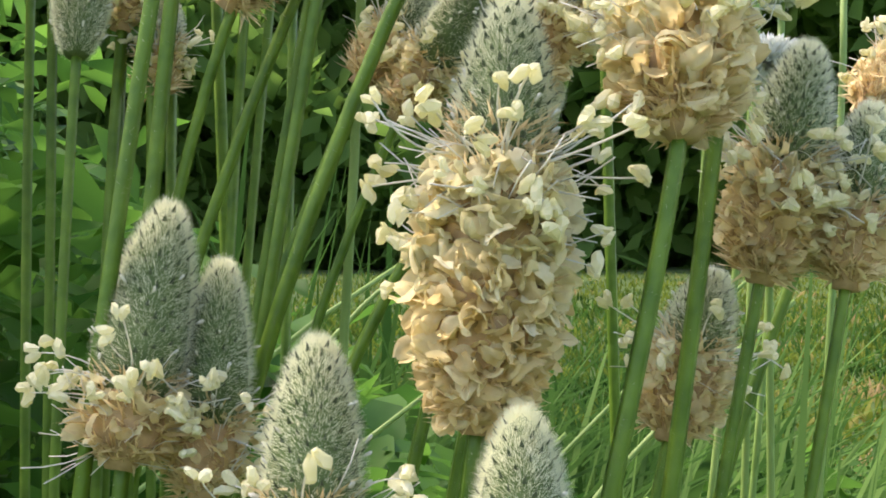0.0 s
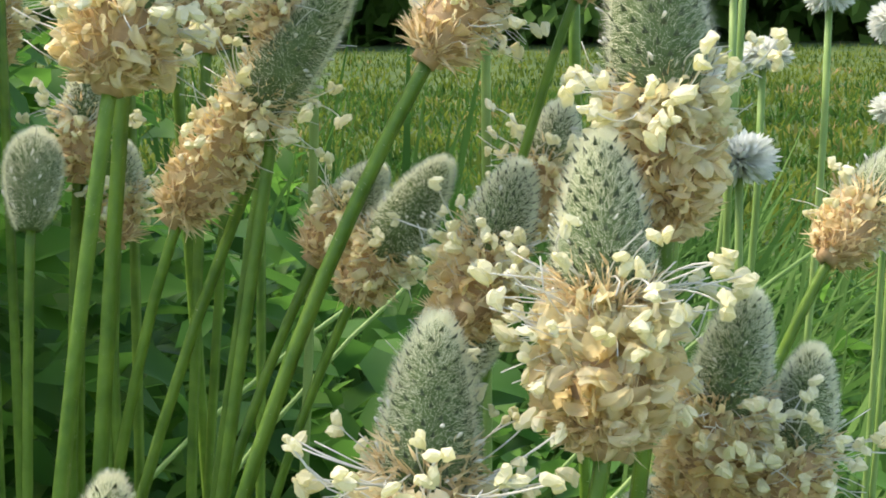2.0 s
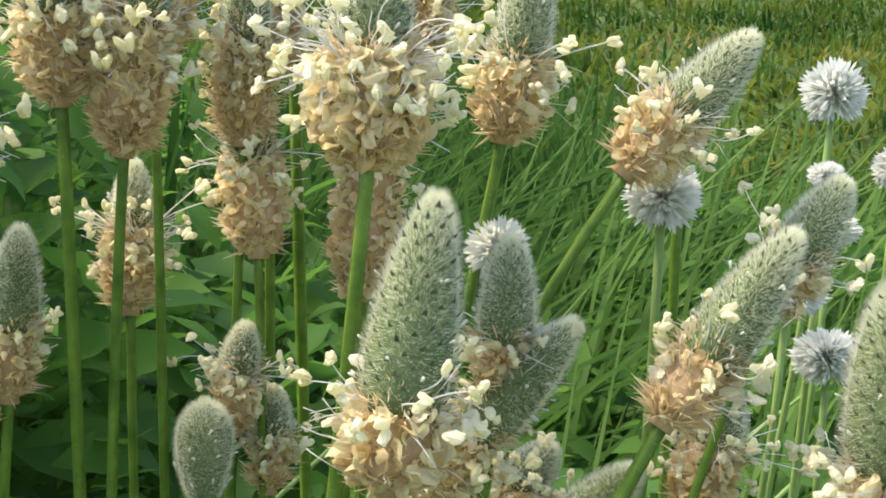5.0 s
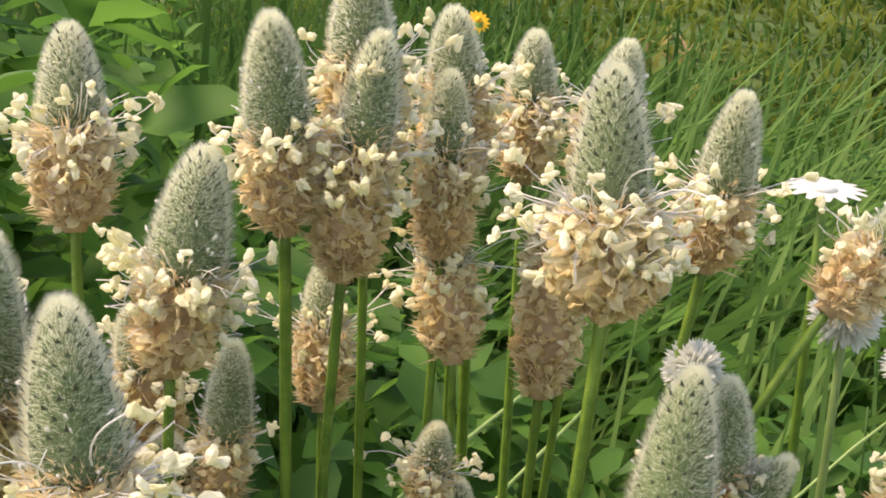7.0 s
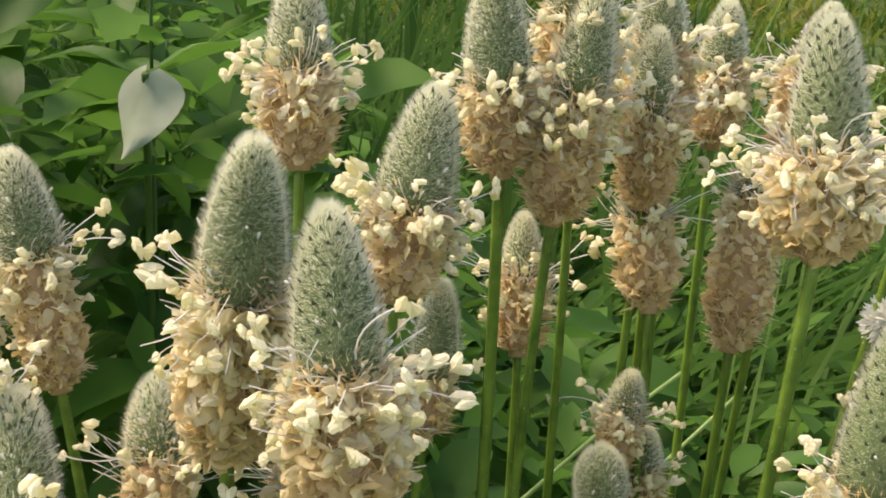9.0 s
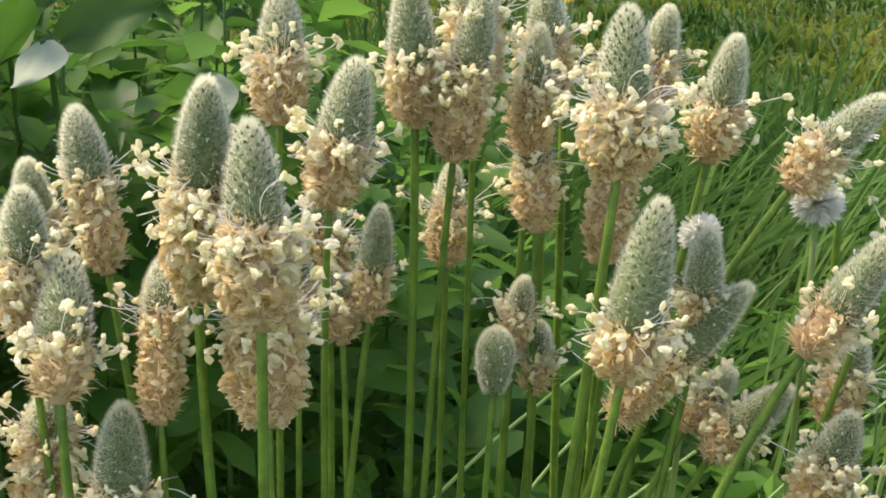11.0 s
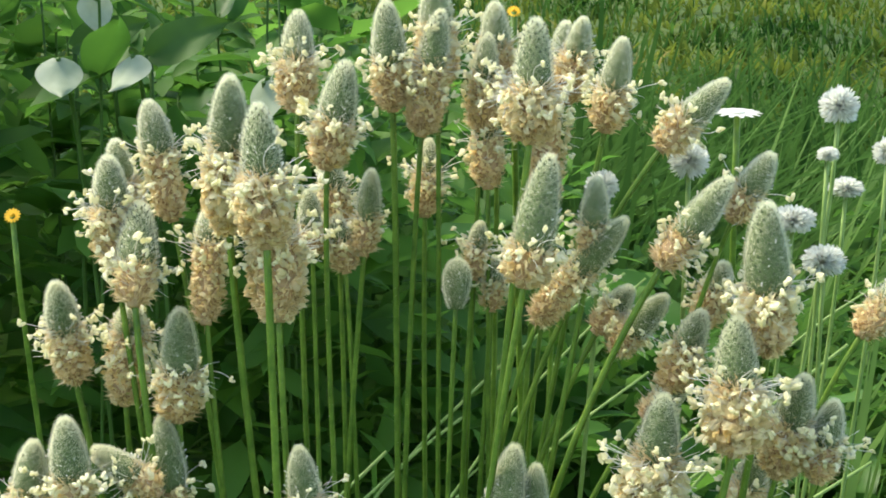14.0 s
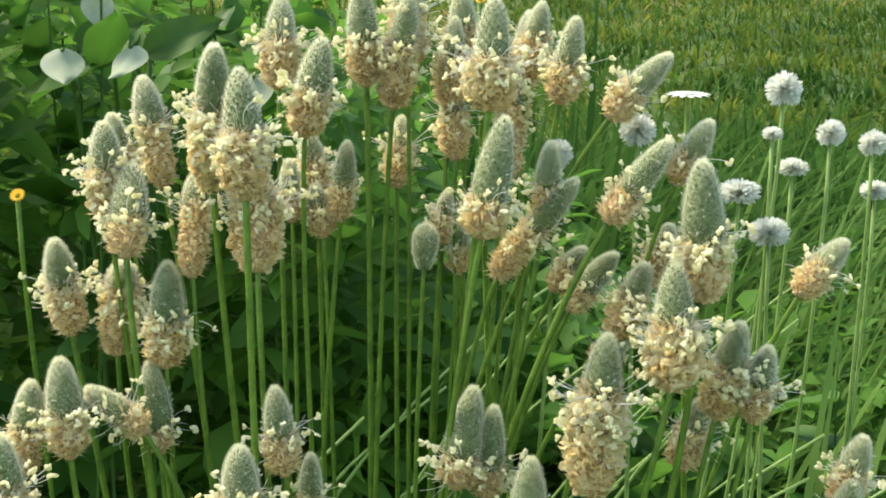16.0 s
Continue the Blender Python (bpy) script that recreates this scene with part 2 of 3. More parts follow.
def plantain(tip, foot, rc, rf, share, stamens, near, slope, seed, lab):
    """One flower stalk. tip, foot: ends of its spike; rc, rf: radii (mm) of the hairy cone and of the husks;
    share: the cone's part of the length; near: how finely it is built; slope: sideways lean of the stalk under the spike."""
    rng = random.Random(seed)
    rn = np.random.RandomState(seed)
    tip, foot = Vector(tip), Vector(foot)
    rc, rf = rc / 1000, rf / 1000
    axis = tip - foot
    L = axis.length
    axis.normalize()
    ground = Vector((foot.x * 0.45 - 0.008 + rng.uniform(-.012, .012), foot.y * 0.35 + 0.195 + rng.uniform(-.012, .012), 0))
    thing = tagged(new("plantain_stalk"), SPIKE_LABELS[lab], "plantain flower", "plantain stalks of the clump")
    thing.location = ground
    PLANTS.append(thing)
    head = frame_of(axis, rng.uniform(0, 6.28)).to_4x4()
    head.translation = foot - ground
    # stalk
    under = Vector((slope, 0.0, -1)).normalized()
    start = foot - ground
    mid = start + under * (start.z * 0.42) if abs(slope) > 0.2 else start + under * (start.z * 0.5)
    pts = bezier(start + axis * 0.002, start - axis * 0.012 + under * 0.012, mid, (0, 0, 0), 22)
    rad = 0.00068 + 0.00008 * rng.uniform(-1, 1)
    rad *= (0.78, 0.86, 0.90)[near]
    v, f = tube(pts, [rad * (1 + 0.25 * i / 22) for i in range(23)], 10, 0.26)
    part("stalk", mesh_of("stalk", v, f, M_STEM), thing, label="ribbed green stalk")
    if near:  # short hairs on the upper stalk
        n = 420
        k = rn.uniform(0.3, 9.0, n)
        at = np.array([tuple(q) for q in pts])
        base = at[k.astype(int)] + (at[k.astype(int) + 1] - at[k.astype(int)]) * (k % 1)[:, None]
        a = rn.uniform(0, 6.283, n)
        d = np.stack([np.cos(a), np.sin(a), rn.uniform(-0.2, 0.5, n)], 1)
        sd = np.stack([-np.sin(a), np.cos(a), np.zeros(n)], 1) * 0.000012
        base = base + d * rad * 0.8
        hv = np.stack([base - sd, base + sd, base + d * rn.uniform(0.0003, 0.0007, (n, 1))], 1).reshape(-1, 3).tolist()
        part("stalk_hair", mesh_of("stalk_hair", hv, np.arange(3 * n).reshape(-1, 3).tolist(), M_FUZZ, False), thing, label="short white hairs", kind="stuff")
    zc = L * (1 - share)
    bud = share > 0.99
    H = L - zc

    def cone_r(s):
        low = 0.86 + 0.14 * min(1, s / 0.22)
        return rc * low * max(0.0, 1 - max(0, (s - 0.06) / 0.94) ** 1.75) ** 0.52

    # cone
    prof = [(rc * 0.5, zc - 0.0008)] + [(cone_r(s) * 0.93, zc + s * H * 0.985) for s in np.linspace(0, 1, 14)]
    if bud:
        prof = [(0.0011, 0)] + [(rc * math.sin(math.pi * min(1, s * 0.62 + 0.10)) ** 0.75 * (1 if s < .6 else (1 - ((s - .6) / .4) ** 2.2) ** .5) + 1e-5, s * L) for s in np.linspace(0.02, 1, 14)]
        cone_r = lambda s: float(np.interp(s * L, [z for _, z in prof], [r for r, _ in prof]))
    v, f = lathe(prof, 20)
    part("cone", mesh_of("cone", v, f, M_BODY), thing, head, "green cone under grey hairs")

    def skin(n, golden=True):
        s = (np.arange(n) + 0.5) / n
        s = 1 - (1 - s) ** 0.85
        a = np.arange(n) * 2.39996 if golden else rn.uniform(0, 6.28, n)
        return s, a

    # dark scale tips in spirals
    scale_v = [(-0.5, 0.0, 0.0), (0.5, 0.0, 0.0), (0.0, 0.35, 0.25), (0.0, 0.55, 1.0)]
    scale_f = [(0, 1, 2), (0, 2, 3), (1, 3, 2)]
    n_scale = 60 if bud else 190 if near else 130
    mats = []
    for s, a in zip(*skin(n_scale)):
        s = 0.02 + 0.93 * s
        r, z = cone_r(s) * 0.95 + (0.00014, 0.00020, 0.00029)[near], zc + s * H
        out = Vector((math.cos(a), math.sin(a), 0.0))
        d = (Vector((0, 0, 1)) * 0.9 + out * rng.uniform(0.15, 0.5)).normalized()
        side = d.cross(out).normalized()
        turn = Matrix((side, out, d)).transposed()
        w = rng.uniform(0.00027, 0.00046) * (0.85, 1.08, 1.4)[near] * (rc / 0.0038)
        mats.append(placed(out * r + Vector((0, 0, z)), turn, (w, 0.0004, rng.uniform(0.00042, 0.00075) * (rc / 0.0038))))
    pieces = []
    gather(pieces, scale_v, scale_f, mats)
    part("scale_layer", joined("scale_layer", pieces, M_SCALE, False), thing, head, "small dark pointed scales", "stuff")
    # white hairs
    n_hair = (10000, 14500, 17500)[near] + (6000 if bud else 0)
    s, a = rn.uniform(0, 1, n_hair) ** 0.72 * 0.995, rn.uniform(0, 6.283, n_hair)
    r = np.array([cone_r(x) for x in s]) * 0.95
    out = np.stack([np.cos(a), np.sin(a), np.zeros(n_hair)], 1)
    base = out * r[:, None]
    base[:, 2] = zc + s * H
    d = out * (1.0 - 0.75 * s[:, None] ** 3) + np.array([0, 0, 1.0]) * (0.10 + 0.8 * s[:, None] ** 3 + rn.uniform(-0.12, 0.26, (n_hair, 1))) + rn.normal(0, 0.17, (n_hair, 3))
    d /= np.linalg.norm(d, axis=1)[:, None]
    ln = rn.uniform(0.00035, 0.0011, (n_hair, 1)) * (rc / 0.0038) ** 0.7
    wd = rn.uniform(0.000010, 0.000018, (n_hair, 1)) * (1.3, 1.05, 0.75)[near]
    sd = np.cross(d, rn.normal(0, 1, (n_hair, 3)))
    sd /= np.linalg.norm(sd, axis=1)[:, None]
    hv = np.stack([base - sd * wd, base + sd * wd, base + d * ln], 1).reshape(-1, 3).tolist()
    hf = np.arange(3 * n_hair).reshape(-1, 3).tolist()
    part("hair_coat", mesh_of("hair_coat", hv, hf, M_FUZZ, False), thing, head, "fine white hairs", "stuff")
    # pale tips of pistils that poke through the hairs
    mats = []
    for k in range(26):
        sp, a = (0.10 if bud else 0.0) + 0.62 * rng.random() ** 1.3, rng.uniform(0, 6.283)
        o = Vector((math.cos(a), math.sin(a), 0))
        d = o + Vector((rng.gauss(0, .3), rng.gauss(0, .3), rng.uniform(0.3, 1.3)))
        w = 0.00011 * rng.uniform(0.8, 1.4)
        mats.append(placed(o * (cone_r(sp) + 0.00035) + Vector((0, 0, zc + sp * H)), frame_of(d, 0), (w, w, rng.uniform(.0004, .0008))))
    pieces = []
    gather(pieces, *PISTIL, mats)
    part("pistil_layer", joined("pistil_layer", pieces, M_FILAMENT), thing, head, "tiny pale pistil tips", "stuff")
    if bud:
        return thing
    # core of the withered part
    zone = zc + 0.02 * H
    body = lambda q: rf * (0.60 if q > 0.3 else 0.20 + 0.40 * (q / 0.3) ** 0.6)
    v, f = lathe([(0.0011, -0.0006)] + [(body(q), q * zone) for q in np.linspace(0.02, 0.9, 8)] + [(rc * 0.6, zone)], 16)
    part("core", mesh_of("core", v, f, M_CORE), thing, head, "brown core behind the husks")
    # brown slivers between the husks
    area = 2 * math.pi * rf * zone
    n_br = int(area / (0.7e-6 if share < 0.5 else 0.38e-6))
    sl_v = [(-0.5, 0, 0), (0.5, 0, 0), (0.28, 0.12, 0.55), (-0.28, 0.12, 0.55), (0, 0.1, 1)]
    sl_f = [(0, 1, 2, 3), (3, 2, 4)]
    mats = []
    for _ in range(n_br):
        pick = rng.random()
        q, a = rng.uniform(0.02, 1.12) if pick < 0.5 else rng.uniform(0.0, 0.22) if pick < 0.75 else rng.uniform(0.9, 1.2), rng.uniform(0, 6.283)
        z = q * zone
        r = body(min(q, 1)) * (1 if q < 0.85 else 1 - 0.9 * (q - 0.85))
        o = Vector((math.cos(a), math.sin(a), 0))
        d = o * rng.uniform(0.5, 1.2) + Vector((0, 0, rng.uniform(-0.1, 0.9))) + Vector((rng.gauss(0, .35), rng.gauss(0, .35), rng.gauss(0, .3)))
        mats.append(placed(o * r + Vector((0, 0, z)), frame_of(d, rng.uniform(0, 6.28)), (rng.uniform(.00020, .00046), .0008, rng.uniform(.0012, .0027))))
    pieces = []
    gather(pieces, sl_v, sl_f, mats)
    part("bract_layer", joined("bract_layer", pieces, M_BRACT, False), thing, head, "thin brown pointed bracts", "stuff")
    # husks: withered anthers
    size = (0.0016, 0.0018, 0.0021)[near] * min(1.1, max(0.85, rf / 0.0052))
    n_hu = int(area / (0.85e-6 if near == 2 else 1.0e-6) * (0.45 if share > 0.65 else 0.8 if share > 0.5 else 1.0))
    if near < 2:
        n_hu = min(n_hu, 400)
    kinds = [(c, fresh) for c in range(len(HUSKS)) for fresh in (0, 1)]
    per = {key: [] for key in kinds}
    for k in range(n_hu):
        q = 0.005 + 0.995 * ((k + 0.5) / n_hu) ** (1.0 if share < 0.5 else 0.82 if near == 2 else 0.7)
        a = k * 2.39996 + rng.uniform(-0.4, 0.4)
        o = Vector((math.cos(a), math.sin(a), 0))
        tan = Vector((-math.sin(a), math.cos(a), 0))
        taper = min(1.0, 0.42 + 1.9 * q) * (1 if q < 0.8 else 1 - 0.5 * (q - 0.8))
        r = rf * taper * rng.uniform(0.64, 0.86)
        if q > 0.85:
            r = max(r, rc * 1.02)
        d = o * rng.uniform(0.3, 1.2) + tan * rng.gauss(0, 0.75) + Vector((0, 0, rng.uniform(-1.0, 0.6) - (0.5 if q < 0.15 else 0)))
        fresh = 1 if rng.random() < (q - 0.28) * 1.45 else 0
        sc = size * rng.uniform(0.75, 1.2)
        per[rng.randrange(len(HUSKS)), fresh].append(placed(o * r + Vector((0, 0, q * zone)) - d.normalized() * sc * 0.4, frame_of(d, rng.uniform(0, 6.28)), (sc, sc, sc)))
    left = 290 if near == 2 else 0
    rest = ([], [])
    for (c, fresh), mats in per.items():
        single = mats[:round(left * len(mats) / n_hu)]
        for m in single:
            part("husk", (HUSK_MESHES, FRESH_MESHES)[fresh][c], thing, head @ m)
        if len(mats) > len(single):
            gather(rest[fresh], *HUSKS_LOW[c], mats[len(single):])
    if rest[0]:
        part("husk_layer", joined("husk_layer", rest[0], M_HUSK), thing, head, "tan papery withered anthers", "stuff")
    if rest[1]:
        part("fresh_husk_layer", joined("fresh_husk_layer", rest[1], M_FRESH), thing, head, "cream newly withered anthers", "stuff")
    # thin bare filaments between the stamens
    mats = []
    for k in range(int(stamens * 2.6)):
        a = rng.uniform(0, 6.283)
        o = Vector((math.cos(a), math.sin(a), 0))
        d = o + Vector((rng.gauss(0, .22), rng.gauss(0, .22), rng.uniform(-0.45, 0.8)))
        long = rf * 0.9 - rc * 0.7 + rng.uniform(0.0006, 0.0034)
        mats.append(placed(o * (rc * 0.7) + Vector((0, 0, zc + H * rng.uniform(-0.35, 0.12))), frame_of(d, rng.uniform(0, 6.28)), (long, long, long)))
    pieces = []
    for c in range(len(FILAMENT_SHAPES)):
        if mats[c::len(FILAMENT_SHAPES)]:
            gather(pieces, *FILAMENT_SHAPES[c], mats[c::len(FILAMENT_SHAPES)])
    part("filament_spray", joined("filament_spray", pieces, M_FILAMENT), thing, head, "thin white bare filaments", "stuff")
    # stamens round the foot of the cone: long ones stand out, short ones lie on the husks
    total = int(stamens * 1.9)
    for k in range(total):
        a = 2.39996 * k + rng.uniform(-0.35, 0.35)
        o = Vector((math.cos(a), math.sin(a), 0))
        far = k % 2 == 0
        if far:
            z = zc + H * rng.uniform(-0.06, 0.14)
            reach = rf * 0.9 + rng.uniform(0.0010, 0.0048)
            rise = rng.uniform(-0.15, 0.75)
        else:
            z = zone * rng.uniform(0.55, 1.02)
            reach = rf + rng.uniform(-0.0002, 0.0009)
            rise = rng.uniform(-0.5, 0.4)
        d = o + Vector((0, 0, rise)) + Vector((rng.gauss(0, .14), rng.gauss(0, .14), 0))
        long = (reach - rc * 0.75) * rng.uniform(0.95, 1.2)
        c = rng.randrange(len(FILAMENTS))
        fil, end = FILAMENTS[c]
        turn = frame_of(d, rng.uniform(0, 6.28))
        m = placed(o * (rc * 0.75) + Vector((0, 0, z)), turn, (long * 0.9, long * 0.9, long))
        st = part("stamen", fil, thing, head @ m)
        sc = 0.00165 * rng.uniform(0.7, 1.15) * (rc / 0.0036) ** 0.5
        hang = turn.inverted() @ (head.to_3x3().inverted() @ Vector((rng.gauss(0, .5), rng.gauss(0, .5), rng.uniform(-1, .6))))
        fix = Matrix.Diagonal((sc / (long * 0.9), sc / (long * 0.9), sc / long, 1))
        part("anther", ANTHERS[rng.randrange(6)], st, Matrix.Translation(end) @ fix @ frame_of(hang, rng.uniform(0, 6.28)).to_4x4(), "cream anther")
    return thing


# ---- plants of the clump ----
plantain((0.0309, 0.2621, 0.2780), (0.0279, 0.2604, 0.2478), 3.6, 6.5, 0.41, 26, 2, -0.15, 455, 1)
plantain((0.0434, 0.2658, 0.2904), (0.0426, 0.2596, 0.2682), 3.7, 6.0, 0.54, 26, 2, -0.30, 431, 1)
plantain((0.0487, 0.2720, 0.3089), (0.0499, 0.2700, 0.2825), 4.1, 5.1, 0.60, 26, 2, -0.16, 403, 1)
plantain((0.0123, 0.2772, 0.3163), (0.0076, 0.2727, 0.2943), 3.7, 5.2, 0.74, 14, 2, -0.16, 840, 0)
plantain((-0.0378, 0.2764, 0.3254), (-0.0361, 0.2691, 0.3022), 3.6, 5.6, 0.56, 20, 2, 0.00, 735, 0)
plantain((-0.0429, 0.2800, 0.3297), (-0.0447, 0.2847, 0.3015), 3.6, 5.5, 0.47, 16, 2, 0.07, 728, 1)
plantain((0.0107, 0.2950, 0.3380), (0.0094, 0.2903, 0.3164), 3.6, 6.3, 0.62, 30, 2, -0.12, 798, 0)
plantain((-0.0366, 0.2879, 0.3041), (-0.0356, 0.2791, 0.2865), 3.9, 6.4, 0.30, 22, 1, 0.02, 749, 1)
plantain((0.0440, 0.2797, 0.3117), (0.0321, 0.2780, 0.2963), 3.0, 4.0, 0.68, 10, 1, -0.50, 826, 2)
plantain((0.0454, 0.2932, 0.3269), (0.0335, 0.2931, 0.3147), 2.8, 4.1, 0.62, 12, 1, -0.60, 819, 2)
plantain((0.0532, 0.2890, 0.3142), (0.0466, 0.2901, 0.3020), 2.8, 3.8, 0.60, 8, 0, -0.30, 833, 2)
plantain((0.0217, 0.2887, 0.3101), (0.0207, 0.2868, 0.2962), 2.6, 3.4, 0.65, 8, 0, -0.20, 847, 0)
plantain((0.0266, 0.2848, 0.3033), (0.0109, 0.2903, 0.2828), 2.9, 3.8, 0.50, 14, 0, -0.20, 854, 2)
plantain((-0.0242, 0.3034, 0.3294), (-0.0282, 0.2999, 0.3100), 3.6, 5.0, 0.60, 24, 1, 0.02, 763, 0)
plantain((-0.0350, 0.3251, 0.3370), (-0.0352, 0.3187, 0.3182), 3.3, 5.0, 0.55, 22, 1, 0.00, 756, 0)
plantain((-0.0171, 0.3124, 0.3400), (-0.0158, 0.3108, 0.3194), 3.3, 4.4, 0.60, 16, 1, 0.00, 770, 0)
plantain((-0.0064, 0.3115, 0.3383), (-0.0104, 0.3100, 0.3147), 3.0, 4.6, 0.50, 16, 1, -0.05, 777, 1)
plantain((-0.0076, 0.3166, 0.3440), (-0.0071, 0.3148, 0.3229), 3.4, 5.1, 0.50, 14, 0, 0.00, 784, 0)
plantain((0.0029, 0.3196, 0.3330), (0.0015, 0.3160, 0.3145), 2.5, 4.1, 0.50, 14, 0, -0.05, 791, 0)
plantain((0.0043, 0.3243, 0.3387), (0.0048, 0.3224, 0.3201), 3.0, 4.7, 0.50, 14, 0, 0.00, 144, 0)
plantain((0.0215, 0.3174, 0.3362), (0.0185, 0.3170, 0.3200), 2.6, 4.5, 0.50, 14, 0, -0.10, 805, 0)
plantain((0.0275, 0.3023, 0.3337), (0.0243, 0.3014, 0.3167), 2.8, 4.3, 0.60, 14, 1, -0.20, 812, 0)
plantain((0.0023, 0.3200, 0.3195), (0.0028, 0.3145, 0.3033), 2.5, 4.2, 0.45, 12, 0, 0.00, 627, 1)
plantain((0.0167, 0.3203, 0.3196), (0.0132, 0.3157, 0.2981), 2.8, 4.6, 0.25, 6, 0, -0.05, 641, 1)
plantain((-0.0089, 0.3256, 0.3110), (-0.0099, 0.3205, 0.2963), 2.3, 3.8, 0.50, 20, 0, 0.00, 389, 0)
plantain((-0.0202, 0.3141, 0.3069), (-0.0219, 0.3124, 0.2903), 2.5, 3.2, 0.60, 6, 0, -0.10, 375, 0)
plantain((-0.0295, 0.3243, 0.3077), (-0.0275, 0.3210, 0.2920), 2.8, 4.4, 0.45, 16, 0, 0.00, 613, 0)
plantain((-0.0275, 0.3149, 0.2974), (-0.0255, 0.3127, 0.2866), 2.3, 3.4, 0.50, 12, 0, 0.00, 963, 0)
plantain((0.0014, 0.3139, 0.2962), (-0.0001, 0.3135, 0.2851), 2.0, 2.9, 0.45, 14, 0, -0.05, 655, 0)
plantain((0.0045, 0.3161, 0.2884), (0.0035, 0.3139, 0.2782), 2.1, 2.8, 0.50, 10, 0, -0.05, 8, 0)
plantain((-0.0032, 0.3087, 0.2900), (-0.0038, 0.3057, 0.2805), 2.7, 0.0, 1.00, 0, 0, -0.05, 361, 3)
plantain((0.0202, 0.3427, 0.3332), (0.0189, 0.3409, 0.3155), 2.9, 4.6, 0.50, 14, 0, 0.00, 371, 0)
plantain((-0.0329, 0.3141, 0.3029), (-0.0322, 0.3127, 0.2900), 2.4, 3.4, 0.62, 8, 0, 0.00, 377, 0)
plantain((-0.0792, 0.2948, 0.2892), (-0.0765, 0.2954, 0.2694), 3.2, 4.5, 0.50, 18, 1, 0.15, 679, 0)
plantain((-0.0678, 0.2941, 0.3133), (-0.0668, 0.2919, 0.2933), 3.3, 4.9, 0.50, 22, 1, 0.10, 686, 0)
plantain((-0.0715, 0.3175, 0.3124), (-0.0685, 0.3157, 0.2943), 3.0, 4.7, 0.50, 20, 0, 0.10, 693, 0)
plantain((-0.0618, 0.2922, 0.3049), (-0.0619, 0.2823, 0.2885), 3.7, 4.7, 0.66, 18, 1, 0.10, 700, 0)
plantain((-0.0653, 0.2958, 0.2845), (-0.0673, 0.2948, 0.2653), 3.3, 5.1, 0.30, 16, 0, 0.08, 707, 1)
plantain((-0.0547, 0.2880, 0.2859), (-0.0555, 0.2859, 0.2651), 3.6, 5.2, 0.60, 16, 1, 0.05, 714, 0)
plantain((-0.0639, 0.3145, 0.3206), (-0.0591, 0.3096, 0.2980), 3.3, 4.1, 0.45, 12, 1, 0.15, 721, 1)
plantain((-0.0500, 0.3002, 0.3026), (-0.0501, 0.2890, 0.2831), 3.0, 3.8, 0.35, 14, 0, 0.08, 742, 1)
plantain((0.0351, 0.2902, 0.2873), (0.0268, 0.2981, 0.2743), 2.8, 3.5, 0.62, 8, 0, -0.40, 417, 2)
plantain((0.0299, 0.3001, 0.2864), (0.0234, 0.3003, 0.2777), 2.4, 3.3, 0.50, 8, 0, -0.40, 767, 2)
plantain((0.0470, 0.2964, 0.2921), (0.0430, 0.2959, 0.2799), 2.6, 4.2, 0.45, 14, 0, -0.30, 669, 0)
plantain((0.0400, 0.2791, 0.2876), (0.0340, 0.2772, 0.2737), 2.8, 4.2, 0.50, 16, 1, -0.30, 795, 2)
plantain((0.0380, 0.2794, 0.2743), (0.0300, 0.2791, 0.2682), 2.4, 2.8, 0.60, 6, 0, -0.50, 459, 2)
plantain((0.0577, 0.2739, 0.2772), (0.0534, 0.2743, 0.2583), 3.2, 5.0, 0.50, 20, 1, -0.20, 473, 0)
plantain((0.0633, 0.2744, 0.2724), (0.0603, 0.2734, 0.2578), 2.8, 4.1, 0.55, 18, 0, -0.20, 487, 0)
plantain((0.0530, 0.2843, 0.2589), (0.0480, 0.2823, 0.2450), 3.1, 4.6, 0.50, 10, 0, -0.20, 494, 0)
plantain((0.0065, 0.2749, 0.2640), (0.0030, 0.2718, 0.2447), 3.6, 5.0, 0.74, 16, 1, -0.05, 501, 0)
plantain((0.0105, 0.2764, 0.2597), (0.0090, 0.2736, 0.2419), 3.0, 4.2, 0.70, 16, 0, -0.05, 515, 0)
plantain((0.0170, 0.2627, 0.2539), (0.0160, 0.2579, 0.2314), 3.5, 5.2, 0.55, 18, 1, -0.05, 840, 0)
plantain((0.0292, 0.2511, 0.2495), (0.0282, 0.2485, 0.2275), 3.4, 5.1, 0.55, 16, 1, -0.10, 854, 0)
plantain((-0.0322, 0.2739, 0.2643), (-0.0302, 0.2714, 0.2475), 2.9, 4.1, 0.60, 14, 0, 0.00, 529, 0)
plantain((-0.0375, 0.2613, 0.2566), (-0.0370, 0.2583, 0.2378), 3.6, 5.2, 0.55, 16, 1, 0.00, 847, 0)
plantain((-0.0260, 0.2800, 0.2486), (-0.0260, 0.2779, 0.2337), 2.4, 3.1, 0.60, 6, 0, 0.00, 882, 0)
plantain((-0.0585, 0.2849, 0.2662), (-0.0565, 0.2822, 0.2483), 3.3, 3.6, 0.75, 8, 0, 0.05, 543, 0)
plantain((-0.0736, 0.2737, 0.2700), (-0.0716, 0.2707, 0.2512), 3.5, 4.7, 0.60, 16, 1, 0.10, 557, 0)
plantain((-0.0800, 0.2763, 0.2647), (-0.0820, 0.2735, 0.2469), 3.1, 4.3, 0.55, 14, 0, 0.15, 571, 0)
plantain((-0.0695, 0.2770, 0.2630), (-0.0580, 0.2762, 0.2545), 2.8, 3.7, 0.65, 10, 0, 0.40, 585, 2)
